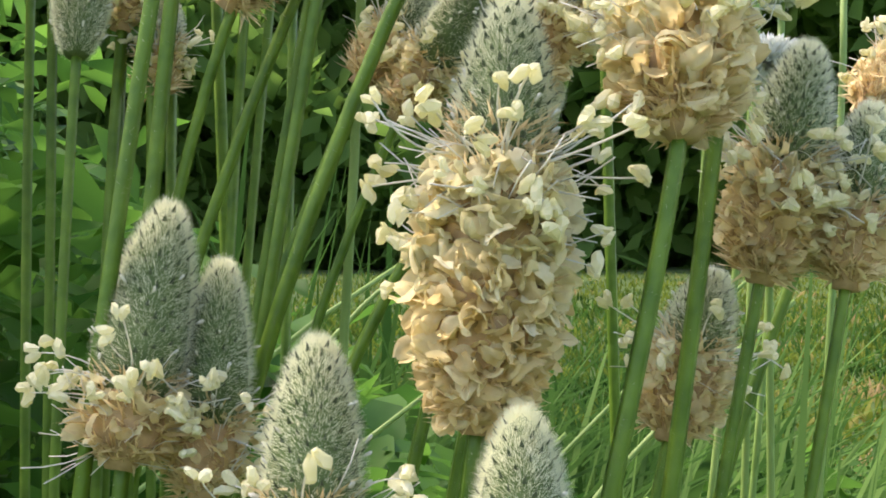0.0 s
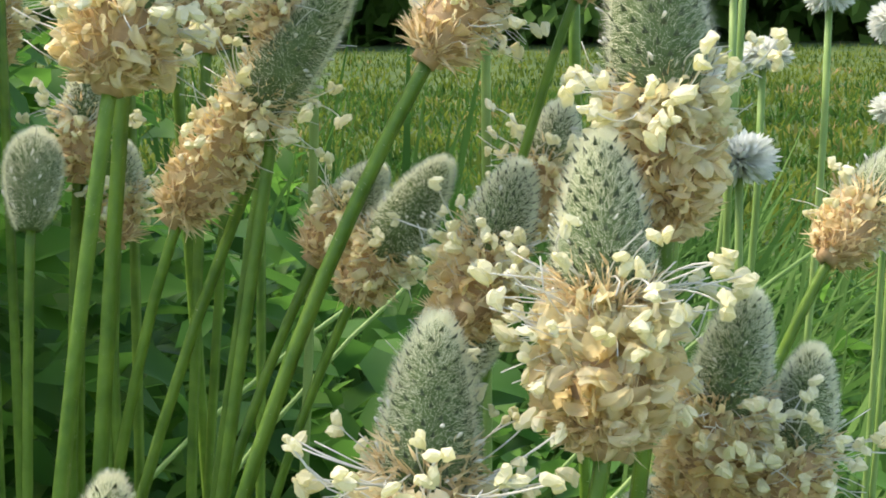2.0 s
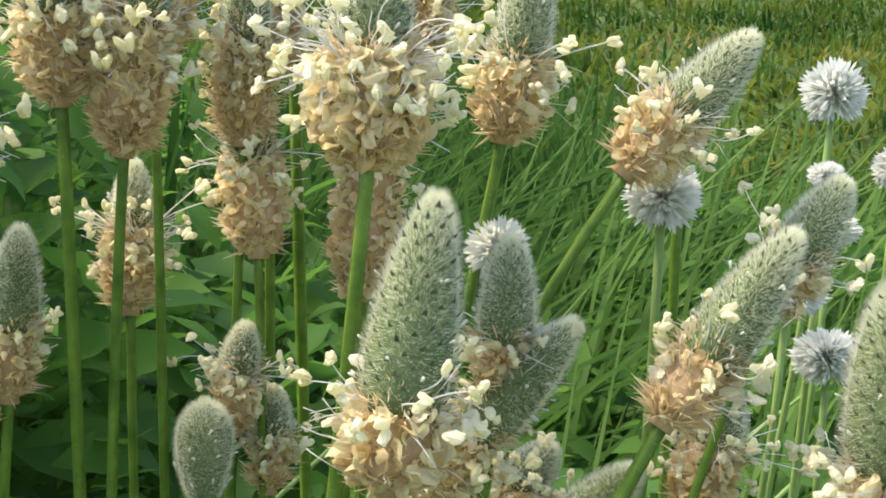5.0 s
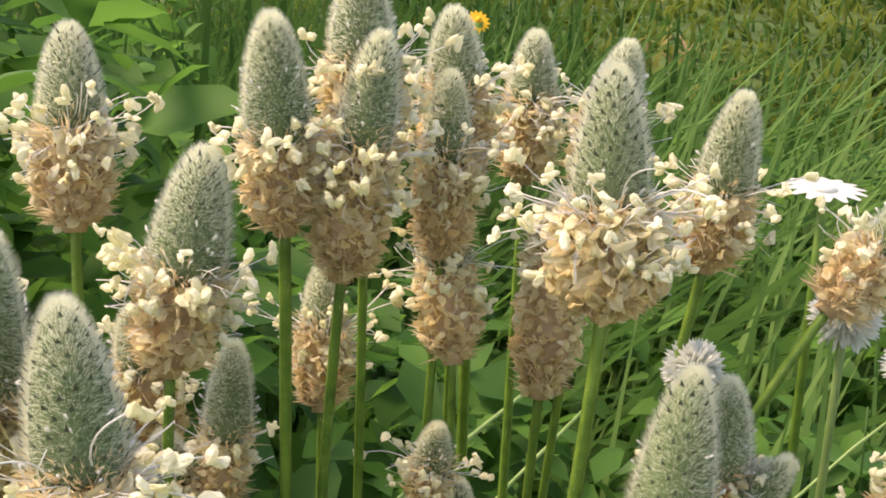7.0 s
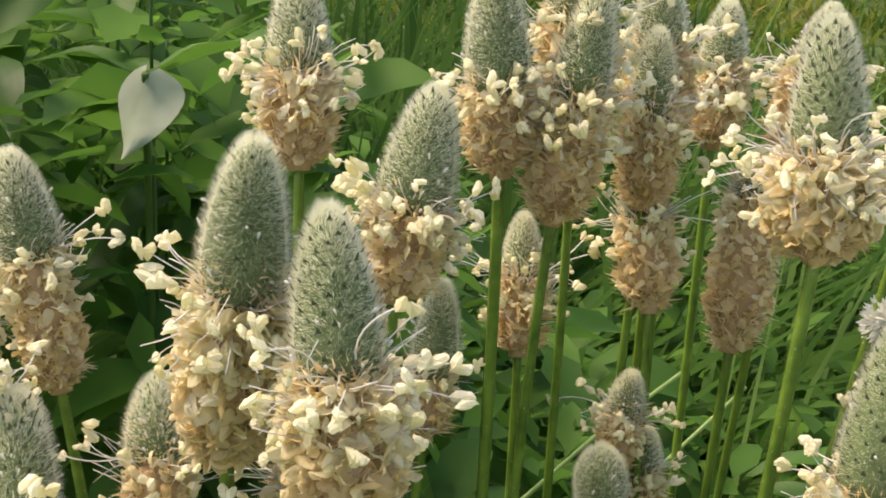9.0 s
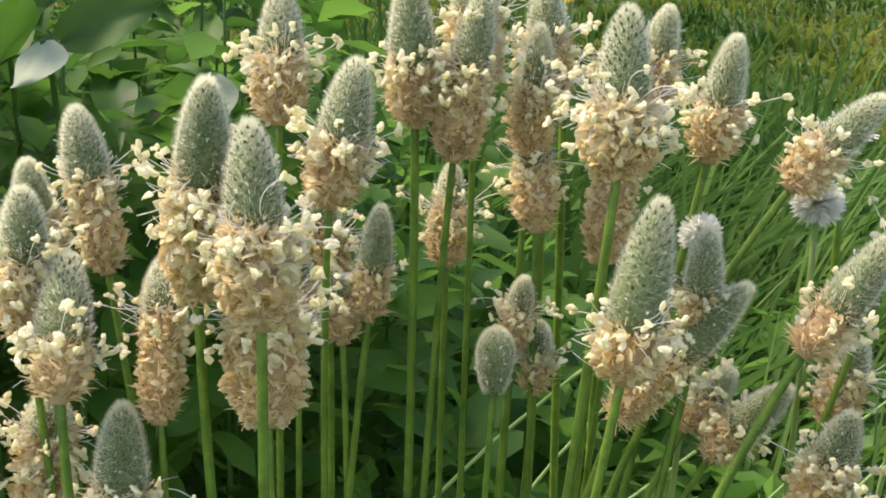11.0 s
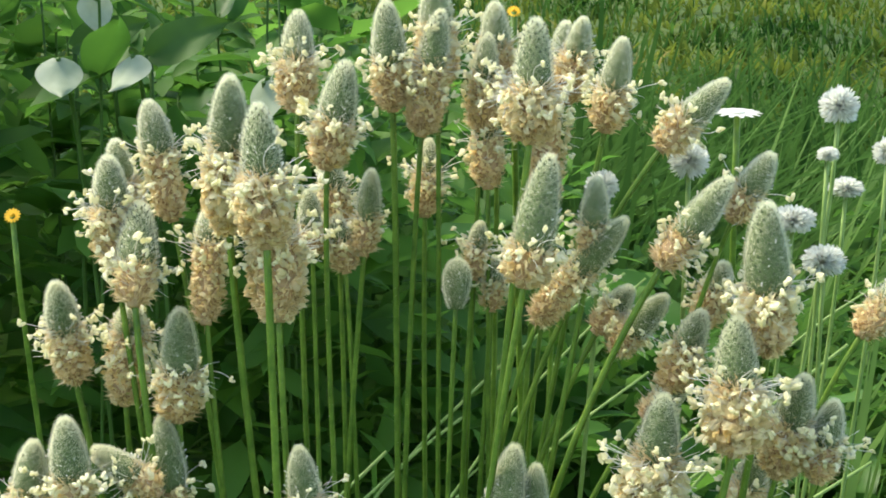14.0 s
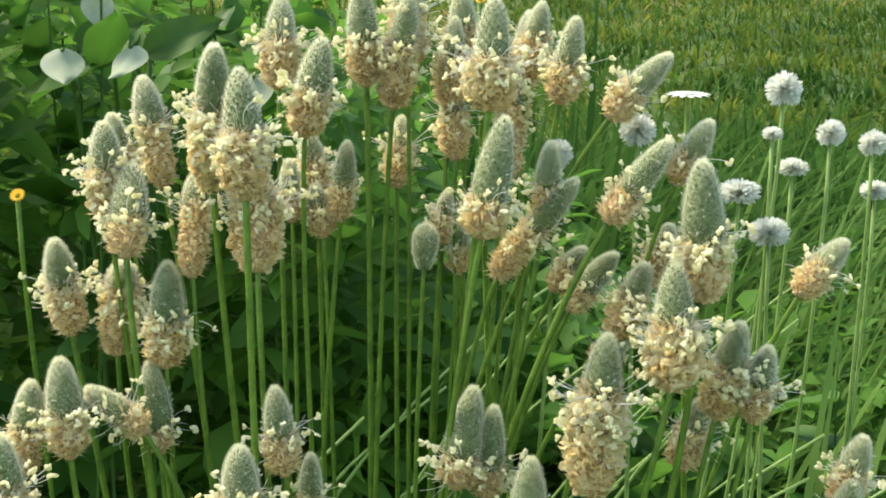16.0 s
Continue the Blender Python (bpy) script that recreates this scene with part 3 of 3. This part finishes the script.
plantain((-0.0825, 0.2617, 0.2586), (-0.0800, 0.2585, 0.2388), 3.5, 5.2, 0.55, 16, 0, 0.10, 875, 0)
plantain((0.0859, 0.3069, 0.2867), (0.0753, 0.3025, 0.2761), 3.0, 4.2, 0.55, 10, 0, -0.45, 599, 2)
plantain((0.0860, 0.2855, 0.2505), (0.0810, 0.2826, 0.2368), 3.1, 4.4, 0.55, 14, 0, -0.20, 854, 0)
plantain((0.0830, 0.2799, 0.2430), (0.0780, 0.2771, 0.2298), 3.0, 4.4, 0.55, 14, 0, -0.20, 861, 0)


# long narrow leaves of the clump
def strap_leaf(root, out, length, width, arch, name, label, mat, cat, group):
    rows, cols = 12, 5
    o = Vector((math.cos(out), math.sin(out), 0))
    t = Vector((-math.sin(out), math.cos(out), 0))
    v, f = [], []
    for i in range(rows + 1):
        s = i / rows
        w = width * (math.sin(math.pi * min(1, 0.08 + 0.92 * s)) ** 0.8 + 0.10 * (1 - s))
        p = o * length * (s * math.sin(arch) + 0.25 * s * s) + Vector((0, 0, length * (s * math.cos(arch) - 0.30 * s * s * s)))
        for j in range(cols):
            u = j / (cols - 1) * 2 - 1
            v.append(p + t * (u * w / 2) + Vector((0, 0, 0.22 * w * abs(u))) - o * 0.10 * w * abs(u))
    for i in range(rows):
        for j in range(cols - 1):
            a = i * cols + j
            f.append((a, a + 1, a + cols + 1, a + cols))
    ob = tagged(new(name, mesh_of(name, v, f, mat)), label, cat, group)
    mod = ob.modifiers.new("thick", "SOLIDIFY")
    mod.thickness = 0.0005
    ob.location = root
    return ob


rl = random.Random(11)
for k in range(30):
    a = rl.uniform(0, 6.283)
    strap_leaf((rl.uniform(-.05, .05), 0.30 + rl.uniform(-.04, .04), 0), a, rl.uniform(0.14, 0.23), rl.uniform(0.010, 0.018),
               rl.uniform(0.15, 0.7), "plantain_leaf", "long narrow dark green plantain leaf at the clump's foot", M_LEAF, "leaf", "plantain leaves")

# ---- ground and meadow ----
def land(x, y):
    """Height of the ground: level round the clump, then a lawn that rises a little, with soft tussocks."""
    z = min(max(y - 0.50, 0.0), 14.0)
    near = max(0.0, 1 - y / 4.0)
    bumps = 0.5 * noise.noise((x * 9, y * 7, 0)) + 0.3 * noise.noise((x * 24, y * 20, 3)) + 0.2 * noise.noise((x * 60, y * 50, 7))
    return 0.05 * z * z / (z + 0.15) + (0.004 + 0.024 * min(1, z * 2)) * near * bumps - 0.004


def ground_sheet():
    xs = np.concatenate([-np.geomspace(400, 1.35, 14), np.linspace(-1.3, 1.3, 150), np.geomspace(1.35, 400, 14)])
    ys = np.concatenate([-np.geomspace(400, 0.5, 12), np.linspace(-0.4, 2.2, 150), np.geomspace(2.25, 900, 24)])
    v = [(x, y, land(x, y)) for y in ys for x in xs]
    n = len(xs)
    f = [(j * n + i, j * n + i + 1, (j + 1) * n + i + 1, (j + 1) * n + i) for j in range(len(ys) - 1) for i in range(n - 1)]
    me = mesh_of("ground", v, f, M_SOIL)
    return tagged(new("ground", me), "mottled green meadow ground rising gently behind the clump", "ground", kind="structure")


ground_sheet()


def meadow(name, count, seed, xr, yr, hr, wr, mat, label, lean_most=0.9, fan=0.0, crowd=1.6, gap=False, ragged=False, away=False, way=(-0.35, 3.5)):
    """Arching grass blades, one mesh; fan: how much the strip widens with distance; away: they lean off the clump, way: between which angles."""
    rn = np.random.RandomState(seed)
    y = yr[0] + (yr[1] - yr[0]) * rn.uniform(0, 1, count) ** crowd
    x = rn.uniform(xr[0], xr[1], count) * (1 + fan * (y - yr[0]))
    if gap:  # none over the clump's own patch
        keep = (np.abs(x) > 0.35) | (y < -0.1) | (y > 0.6)
        x, y = x[keep], y[keep]
        count = len(x)
    if ragged:  # the strip thins out towards its edges
        side_way = np.abs(x / (1 + fan * (y - yr[0]))) / max(-xr[0], xr[1])
        keep = (rn.uniform(0.55, 1.05, count) > side_way) & (rn.uniform(-0.02, 0.16, count) < (y - yr[0]) / (yr[1] - yr[0]))
        keep &= rn.uniform(0.6, 1.15, count) > (y - yr[0]) / (yr[1] - yr[0])
        x, y = x[keep], y[keep]
        count = len(x)
    a = rn.uniform(*way, count) if away else rn.uniform(0, 6.283, count)
    h = rn.uniform(hr[0], hr[1], count)
    w = rn.uniform(wr[0], wr[1], count)
    lean = rn.uniform(0.1, lean_most, count)
    d = np.stack([np.cos(a), np.sin(a), np.zeros(count)], 1)
    side = np.stack([-np.sin(a), np.cos(a), np.zeros(count)], 1)
    root = np.stack([x, y, [land(p, q) - 0.003 for p, q in zip(x, y)]], 1)
    rows = []
    for s, q in ((0, 1.0), (0.35, 1.0), (0.7, 0.75), (1.0, 0.08)):
        p = root + d * (lean * h * s * s)[:, None] + np.array([0, 0, 1.0]) * (h * s * (1 - 0.25 * lean * s))[:, None]
        rows += [p - side * (w * q / 2)[:, None], p + side * (w * q / 2)[:, None]]
    v = np.stack(rows, 1).reshape(-1, 3)
    b = (8 * np.arange(count))[:, None, None]
    f = (b + np.array([[0, 1, 3, 2], [2, 3, 5, 4], [4, 5, 7, 6]])[None]).reshape(-1, 4)
    me = mesh_of(name, v, f.tolist(), mat)
    return tagged(new(name, me), label, "grass", kind="stuff")


meadow("meadow_grass", 38000, 3, (-0.45, 0.55), (0.50, 1.7), (0.018, 0.062), (0.0022, 0.0055), M_GRASS, "dense green meadow grass behind the clump", 1.6, 0.5, 1.2, ragged=True)
meadow("arching_grass", 1500, 5, (0.08, 0.34), (0.36, 0.95), (0.14, 0.30), (0.0022, 0.0052), M_BLADE, "long arching grass beside the clump", 2.3, 0.4, away=True, way=(-0.25, 1.1))
meadow("tall_grass", 5200, 15, (-0.16, 0.40), (0.66, 1.7), (0.07, 0.22), (0.0030, 0.0075), M_GRASS, "tall dark green meadow grass behind the clump", 1.5, 0.35, 1.0, ragged=True, away=True)
meadow("arching_meadow_grass", 800, 17, (-0.12, 0.10), (0.55, 0.95), (0.18, 0.34), (0.0035, 0.0080), M_GRASS, "tall arching meadow grass close behind the clump", 1.2, 0.3, 1.0, away=True)
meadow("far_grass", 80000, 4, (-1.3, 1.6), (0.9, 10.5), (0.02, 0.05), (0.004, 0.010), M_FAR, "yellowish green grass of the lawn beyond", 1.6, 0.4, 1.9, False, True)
meadow("wide_meadow_grass", 45000, 9, (-3.5, 3.5), (-2.5, 5.5), (0.02, 0.06), (0.003, 0.007), M_GRASS, "green meadow grass all round the clump", 1.6, 0.0, 1.0, True)


def undergrowth(count, seed):
    """A mass of small leaves behind the clump, tall on one side and low on the other."""
    rn = np.random.RandomState(seed)
    x = rn.uniform(-0.42, 0.45, count) + rn.normal(0, 0.03, count)
    y = 0.40 + (0.42 + 0.10 * np.sin(x * 21) + 0.06 * np.sin(x * 57)) * rn.uniform(0, 1, count) ** 1.3 + 0.5 * np.clip(x - 0.02, 0, 1)
    top = np.interp(x, [-0.42, -0.12, -0.04, 0.02, 0.06, 0.12, 0.45], [0.43, 0.39, 0.34, 0.29, 0.24, 0.19, 0.18])
    z = top * rn.uniform(0.0, 1, count) ** 0.6 * (0.88 + 0.12 * np.sin(x * 40 + y * 31) * np.cos(x * 17 - y * 23))
    long = rn.uniform(0.008, 0.024, count)
    wide = long * rn.uniform(0.35, 0.6, count)
    a, tilt = rn.uniform(0, 6.283, count), rn.uniform(-0.9, 0.7, count)
    d = np.stack([np.cos(a) * np.cos(tilt), np.sin(a) * np.cos(tilt), np.sin(tilt)], 1)
    side = np.cross(d, np.array([0, 0, 1.0]) + rn.normal(0, 0.35, (count, 3)))
    side /= np.linalg.norm(side, axis=1)[:, None]
    up = np.cross(side, d)
    p = np.stack([x, y, z], 1)
    L, W = long[:, None], wide[:, None]
    rows = [p, p + d * L * 0.35 + side * W * 0.5 + up * W * 0.15, p + d * L * 0.4, p + d * L * 0.35 - side * W * 0.5 + up * W * 0.15,
            p + d * L * 0.75 + side * W * 0.33 + up * W * 0.05, p + d * L * 0.78 - up * W * 0.08, p + d * L * 0.75 - side * W * 0.33 + up * W * 0.05, p + d * L - up * W * 0.25]
    v = np.stack(rows, 1).reshape(-1, 3)
    f = []
    for k in range(count):
        b = 8 * k
        f += [(b, b + 1, b + 2), (b, b + 2, b + 3), (b + 1, b + 4, b + 5, b + 2), (b + 2, b + 5, b + 6, b + 3), (b + 4, b + 7, b + 5), (b + 5, b + 7, b + 6)]
    return tagged(new("undergrowth", mesh_of("undergrowth", v, f, M_UNDER)), "mass of small green leaves behind the clump", "undergrowth", kind="stuff")


undergrowth(25000, 6)


def far_hedge(count, seed):
    """A tall belt of leaf clumps that closes the lawn, with an uneven top."""
    rn = np.random.RandomState(seed)
    x = rn.uniform(-9, 10, count)
    top = 3.3 + 0.6 * np.sin(x * 1.3) + 0.35 * np.sin(x * 3.1 + 1) + 0.2 * np.sin(x * 7.7)
    z = top * rn.uniform(0, 1, count) ** 0.8
    y = 11.2 + 0.5 * np.sin(x * 2.1 + 3 * z) + rn.uniform(-0.5, 1.3, count) + 0.2 * z
    p = np.stack([x, y, z + 0.5], 1)
    d = rn.normal(0, 1, (count, 3))
    d /= np.linalg.norm(d, axis=1)[:, None]
    side = np.cross(d, rn.normal(0, 1, (count, 3)))
    side /= np.linalg.norm(side, axis=1)[:, None]
    up = np.cross(side, d)
    back = np.arange(count) % 5 == 0
    p[back, 1] += 0.9
    L, W = rn.uniform(0.16, 0.38, (count, 1)), rn.uniform(0.10, 0.20, (count, 1))
    L[back], W[back] = L[back] * 2.2, W[back] * 2.6
    v = np.stack([p, p + d * L * 0.5 + side * W * 0.5 + up * W * 0.15, p + d * L, p + d * L * 0.5 - side * W * 0.5 + up * W * 0.15, p + d * L * 0.5], 1).reshape(-1, 3)
    b = (5 * np.arange(count))[:, None, None]
    f = (b + np.array([[0, 1, 4], [1, 2, 4], [2, 3, 4], [3, 0, 4]])[None]).reshape(-1, 3)
    return tagged(new("far_hedge", mesh_of("far_hedge", v, f.tolist(), M_HEDGE)), "tall dark green leafy hedge beyond the lawn", "hedge", kind="stuff")


far_hedge(52000, 12)


# ---- weeds behind the clump ----
def leaf_mesh(name, length, width, mat, seed, droop=0.3, rows=9):
    """A broad leaf along y with a midrib crease and a wavy edge."""
    rng = random.Random(seed)
    v, f = [], []
    cols = 7
    ph = rng.uniform(0, 6)
    for i in range(rows + 1):
        s = i / rows
        w = width / 2 * (math.sin(math.pi * (0.05 + 0.93 * s ** 0.85)) ** 0.8)
        for j in range(cols):
            u = j / (cols - 1) * 2 - 1
            v.append((w * u, length * (s - 0.04 * abs(u)), width * 0.16 * abs(u) - droop * length * s * s + 0.03 * length * math.sin(9 * s + ph + 2 * u) * abs(u)))
    for i in range(rows):
        for j in range(cols - 1):
            a = i * cols + j
            f.append((a, a + 1, a + cols + 1, a + cols))
    return mesh_of(name, v, f, mat)


WEED_LEAVES = [leaf_mesh("leaf", le, wi, M_WEED, k, dr) for k, (le, wi, dr) in enumerate(((0.026, 0.013, 0.3), (0.020, 0.010, 0.15), (0.032, 0.012, 0.45), (0.017, 0.010, 0.05)))]
PALE_LEAF = leaf_mesh("pale_leaf", 0.017, 0.020, M_PALE, 9, 0.85)


def weed(x, y, height, seed, leaves):
    rng = random.Random(seed)
    z0 = land(x, y)
    thing = tagged(new("weed"), "leafy dark green weed behind the plantain clump", "weed", "broad-leaved weeds")
    thing.location = (x, y, z0)
    top = Vector((rng.uniform(-.02, .02), rng.uniform(-.02, .02), height))
    pts = bezier((0, 0, 0), (0, 0, height * 0.4), top - Vector((0, 0, height * 0.3)), top, 10)
    v, f = tube(pts, [0.0007 - 0.0004 * i / 10 for i in range(11)], 7)
    part("stem", mesh_of("stem", v, f, M_LEAF), thing)
    for k in range(leaves):
        s = 0.25 + 0.75 * (k + rng.random()) / leaves
        p = pts[min(10, int(s * 10))]
        m = Matrix.Translation(p) @ Matrix.Rotation(k * 2.4 + rng.uniform(-.4, .4), 4, "Z") @ Matrix.Rotation(rng.uniform(-0.3, 0.9), 4, "X") @ Matrix.Scale(rng.uniform(0.8, 1.25), 4)
        part("leaf", WEED_LEAVES[rng.randrange(4)], thing, m)
    return thing


rw = random.Random(21)
for k in range(22):
    x = -0.20 + 0.0085 * k + rw.uniform(-.012, .012)
    weed(x, 0.395 + 0.12 * rw.random() + 0.03 * max(0, x + 0.07) / 0.07, rw.uniform(0.27, 0.41) - max(0, x + 0.06) * 1.5, 40 + k, 17)
for k in range(9):
    weed(0.00 + 0.024 * k + rw.uniform(-.01, .01), 0.42 + 0.12 * rw.random(), rw.uniform(0.10, 0.22), 90 + k, 12)


def broad_leaf(a, b, width, seed):
    """One long dark leaf from a to b on a stalk from the ground."""
    a, b = Vector(a), Vector(b)
    root = Vector((a.x - 0.01, a.y + 0.02, land(a.x, a.y + 0.02)))
    thing = tagged(new("broad_leaf_stalk"), "long dark green oblong leaf on a stalk", "leaf", "broad dark leaves")
    thing.location = root
    v, f = tube(bezier((0, 0, 0), (0, 0, 0.15), a - root - Vector((0, 0, 0.05)), a - root, 10), [0.0006] * 11, 6)
    part("stem", mesh_of("stem", v, f, M_LEAF), thing)
    d = b - a
    y = d.normalized()
    n = Vector((0, -0.92, 0.38))
    x = y.cross(n).normalized()
    m = Matrix((x, y, x.cross(y))).transposed().to_4x4()
    m.translation = a - root
    part("leaf", leaf_mesh("leaf", d.length, width, M_LEAF, seed, 0.12, 12), thing, m, "oblong leaf blade")


broad_leaf((-0.0991, 0.4030, 0.3219), (-0.0799, 0.3994, 0.3292), 0.0095, 3)
broad_leaf((-0.0798, 0.4025, 0.3196), (-0.0596, 0.3994, 0.3292), 0.0110, 4)


def pale_leaf(p, turn_x, turn_z, size):
    """A leaf that shows its pale underside, on its own thin stalk."""
    p = Vector(p)
    thing = tagged(new("pale_leaf_stalk"), "pale silvery leaf turned up on a thin stalk", "leaf", "silvery leaves")
    root = Vector((p.x + 0.005, p.y + 0.02, land(p.x, p.y + 0.02)))
    thing.location = root
    v, f = tube(bezier((0, 0, 0), (0, 0, p.z * 0.5), p - root + Vector((0, 0.03, -0.012)), p - root, 10), [0.0006] * 11, 6)
    part("stem", mesh_of("stem", v, f, M_LEAF), thing)
    part("leaf", PALE_LEAF, thing, Matrix.Translation(p - root) @ pose(0, 0, 0, turn_x, 0, turn_z) @ Matrix.Scale(size, 4), "silvery leaf blade")


pale_leaf((-0.0955, 0.3720, 0.3225), -100, 15, 0.55)
pale_leaf((-0.0775, 0.3690, 0.3235), -100, -30, 0.52)
pale_leaf((-0.0913, 0.3952, 0.3350), -70, 25, 0.45)
pale_leaf((-0.0501, 0.3915, 0.3143), -75, -40, 0.6)


def ball_flower(p, radius, seed, flat=1.0):
    """A loose round head of narrow white florets on a pale stalk; flat: height to width."""
    rng = random.Random(seed)
    p = Vector(p)
    root = Vector((p.x + rng.uniform(-.03, .01), p.y + rng.uniform(0.0, .03), 0))
    root.z = land(root.x, root.y)
    thing = tagged(new("white_flower"), "round white flower head on a pale green stalk", "flower", "white ball flowers")
    thing.location = root
    v, f = tube(bezier((0, 0, 0), (0, 0, 0.1), p - root - Vector((0, 0, 0.06)), p - root, 12), [0.00048] * 13, 7)
    part("stalk", mesh_of("stalk", v, f, M_PALE_STEM), thing)
    pet_v = [(-0.02, 0, 0.1), (0.02, 0, 0.1), (0.055, 0.02, 0.85), (-0.055, 0.02, 0.85), (0, 0.03, 1.0)]
    pet_f = [(0, 1, 2, 3), (3, 2, 4)]
    mats = []
    for k in range(1500):
        z = 1 - 1.85 * (k + 0.5) / 1500
        r = math.sqrt(1 - z * z)
        d = Vector((r * math.cos(2.4 * k), r * math.sin(2.4 * k), z)) + Vector((rng.gauss(0, .1), rng.gauss(0, .1), rng.gauss(0, .1)))
        s = radius * rng.uniform(0.45, 1.05)
        mats.append(Matrix.Translation(p - root) @ Matrix.Diagonal((1, 1, flat, 1)) @ placed((0, 0, 0), frame_of(d, rng.uniform(0, 6)), (s, s, s)))
    pieces = []
    gather(pieces, pet_v, pet_f, mats)
    part("flower_head", joined("flower_head", pieces, M_WHITE, False), thing, label="many narrow white florets")


ball_flower((0.0785, 0.3391, 0.3156), 0.0046, 1)
ball_flower((0.0739, 0.3269, 0.2846), 0.0050, 2, 0.75)
ball_flower((0.0824, 0.3439, 0.2969), 0.0042, 3, 0.6)
ball_flower((0.0749, 0.3327, 0.3063), 0.0026, 10, 0.7)
ball_flower((0.0659, 0.3229, 0.2945), 0.0052, 8, 0.6)
ball_flower((0.0908, 0.3431, 0.3050), 0.0036, 4)
ball_flower((0.1035, 0.3526, 0.3014), 0.0036, 5)
ball_flower((0.1054, 0.3552, 0.2895), 0.0040, 9, 0.7)
ball_flower((0.0402, 0.3004, 0.3109), 0.0040, 6)
ball_flower((0.0240, 0.3010, 0.3060), 0.0034, 7)


def rayed_flower(p, radius, mat, eye_mat, tilt, label, cat, group):
    """A flat flower: an eye and a ring of ray petals."""
    p = Vector(p)
    root = Vector((p.x + 0.01, p.y + 0.02, land(p.x + 0.01, p.y + 0.02)))
    thing = tagged(new(cat.replace(" ", "_")), label, cat, group)
    thing.location = root
    v, f = tube(bezier((0, 0, 0), (0, 0, 0.1), p - root - Vector((0, 0, 0.05)), p - root, 10), [0.0007] * 11, 6)
    part("stalk", mesh_of("stalk", v, f, M_STEM), thing)
    m = Matrix.Translation(p - root) @ pose(0, 0, 0, tilt, 0, 0)
    v, f = lathe([(radius * 0.2, -0.0004), (radius * 0.32, 0.0002), (radius * 0.22, 0.0006), (radius * 0.05, 0.0008)], 12)
    part("eye", mesh_of("eye", v, f, eye_mat), thing, m)
    petal = mesh_of("petal", [(-0.10, 0.2, 0), (0.10, 0.2, 0), (-0.16, 0.7, 0.06), (0.16, 0.7, 0.06), (-0.06, 1, 0.02), (0.06, 1, 0.02)], [(0, 1, 3, 2), (2, 3, 5, 4)], mat)
    for k in range(14):
        part("petal", petal, thing, m @ Matrix.Rotation(6.283 * k / 14, 4, "Z") @ Matrix.Scale(radius, 4))


rayed_flower((0.0554, 0.3325, 0.3151), 0.0052, M_WHITE, M_WHITE, 3, "white daisy seen edge-on behind the clump", "daisy", "")
rayed_flower((0.0084, 0.3290, 0.3366), 0.0014, M_YELLOW, M_YELLOW, 50, "small yellow meadow flower on thin stalk", "yellow flower", "small yellow flowers")
rayed_flower((-0.1067, 0.3648, 0.2867), 0.0020, M_YELLOW, M_YELLOW, 50, "small yellow meadow flower on thin stalk", "yellow flower", "small yellow flowers")


def grass_stalk(a, b, rad):
    """A bare pale grass stalk that leans through the clump."""
    a, b = Vector(a), Vector(b)
    v, f = tube(bezier((0, 0, 0), Vector(((b - a).x * 0.15, 0, (b - a).z * 0.45)), Vector(((b - a).x * 0.45, (b - a).y * 0.5, (b - a).z * 0.82)), b - a, 14), [rad * (1 - 0.5 * i / 14) for i in range(15)], 7, 0.15)
    ob = tagged(new("grass_stalk", mesh_of("grass_stalk", v, f, M_PALE_STEM)), "thin pale green grass stalk leaning behind the clump", "grass stalk", "leaning grass stalks")
    ob.location = a


rg = random.Random(8)
for k in range(24):
    x, y = rg.uniform(-0.13, 0.08), rg.uniform(0.33, 0.38)
    grass_stalk((x, y, land(x, y)), (x + rg.uniform(0.08, 0.18), y + rg.uniform(0, 0.03), rg.uniform(0.21, 0.275)), rg.uniform(0.0006, 0.0010))


def green_culm(x, y, height, lean, rad):
    """A thin green culm that stands among the stalks of the clump."""
    v, f = tube(bezier((0, 0, 0), (0, 0, height * 0.4), (lean * 0.6, 0, height * 0.75), (lean, 0, height), 10), [rad * (1.1 - 0.05 * i - 0.005 * i * i) for i in range(11)], 8, 0.12)
    ob = tagged(new("grass_culm", mesh_of("grass_culm", v, f, M_STEM)), "thin upright green grass culm behind the clump", "grass stalk", "upright grass culms")
    ob.location = (x, y, land(x, y))


for k in range(34):
    green_culm(rg.uniform(-0.11, 0.09), rg.uniform(0.325, 0.40), rg.uniform(0.13, 0.21), rg.uniform(-0.03, 0.04), rg.uniform(0.0006, 0.0010))
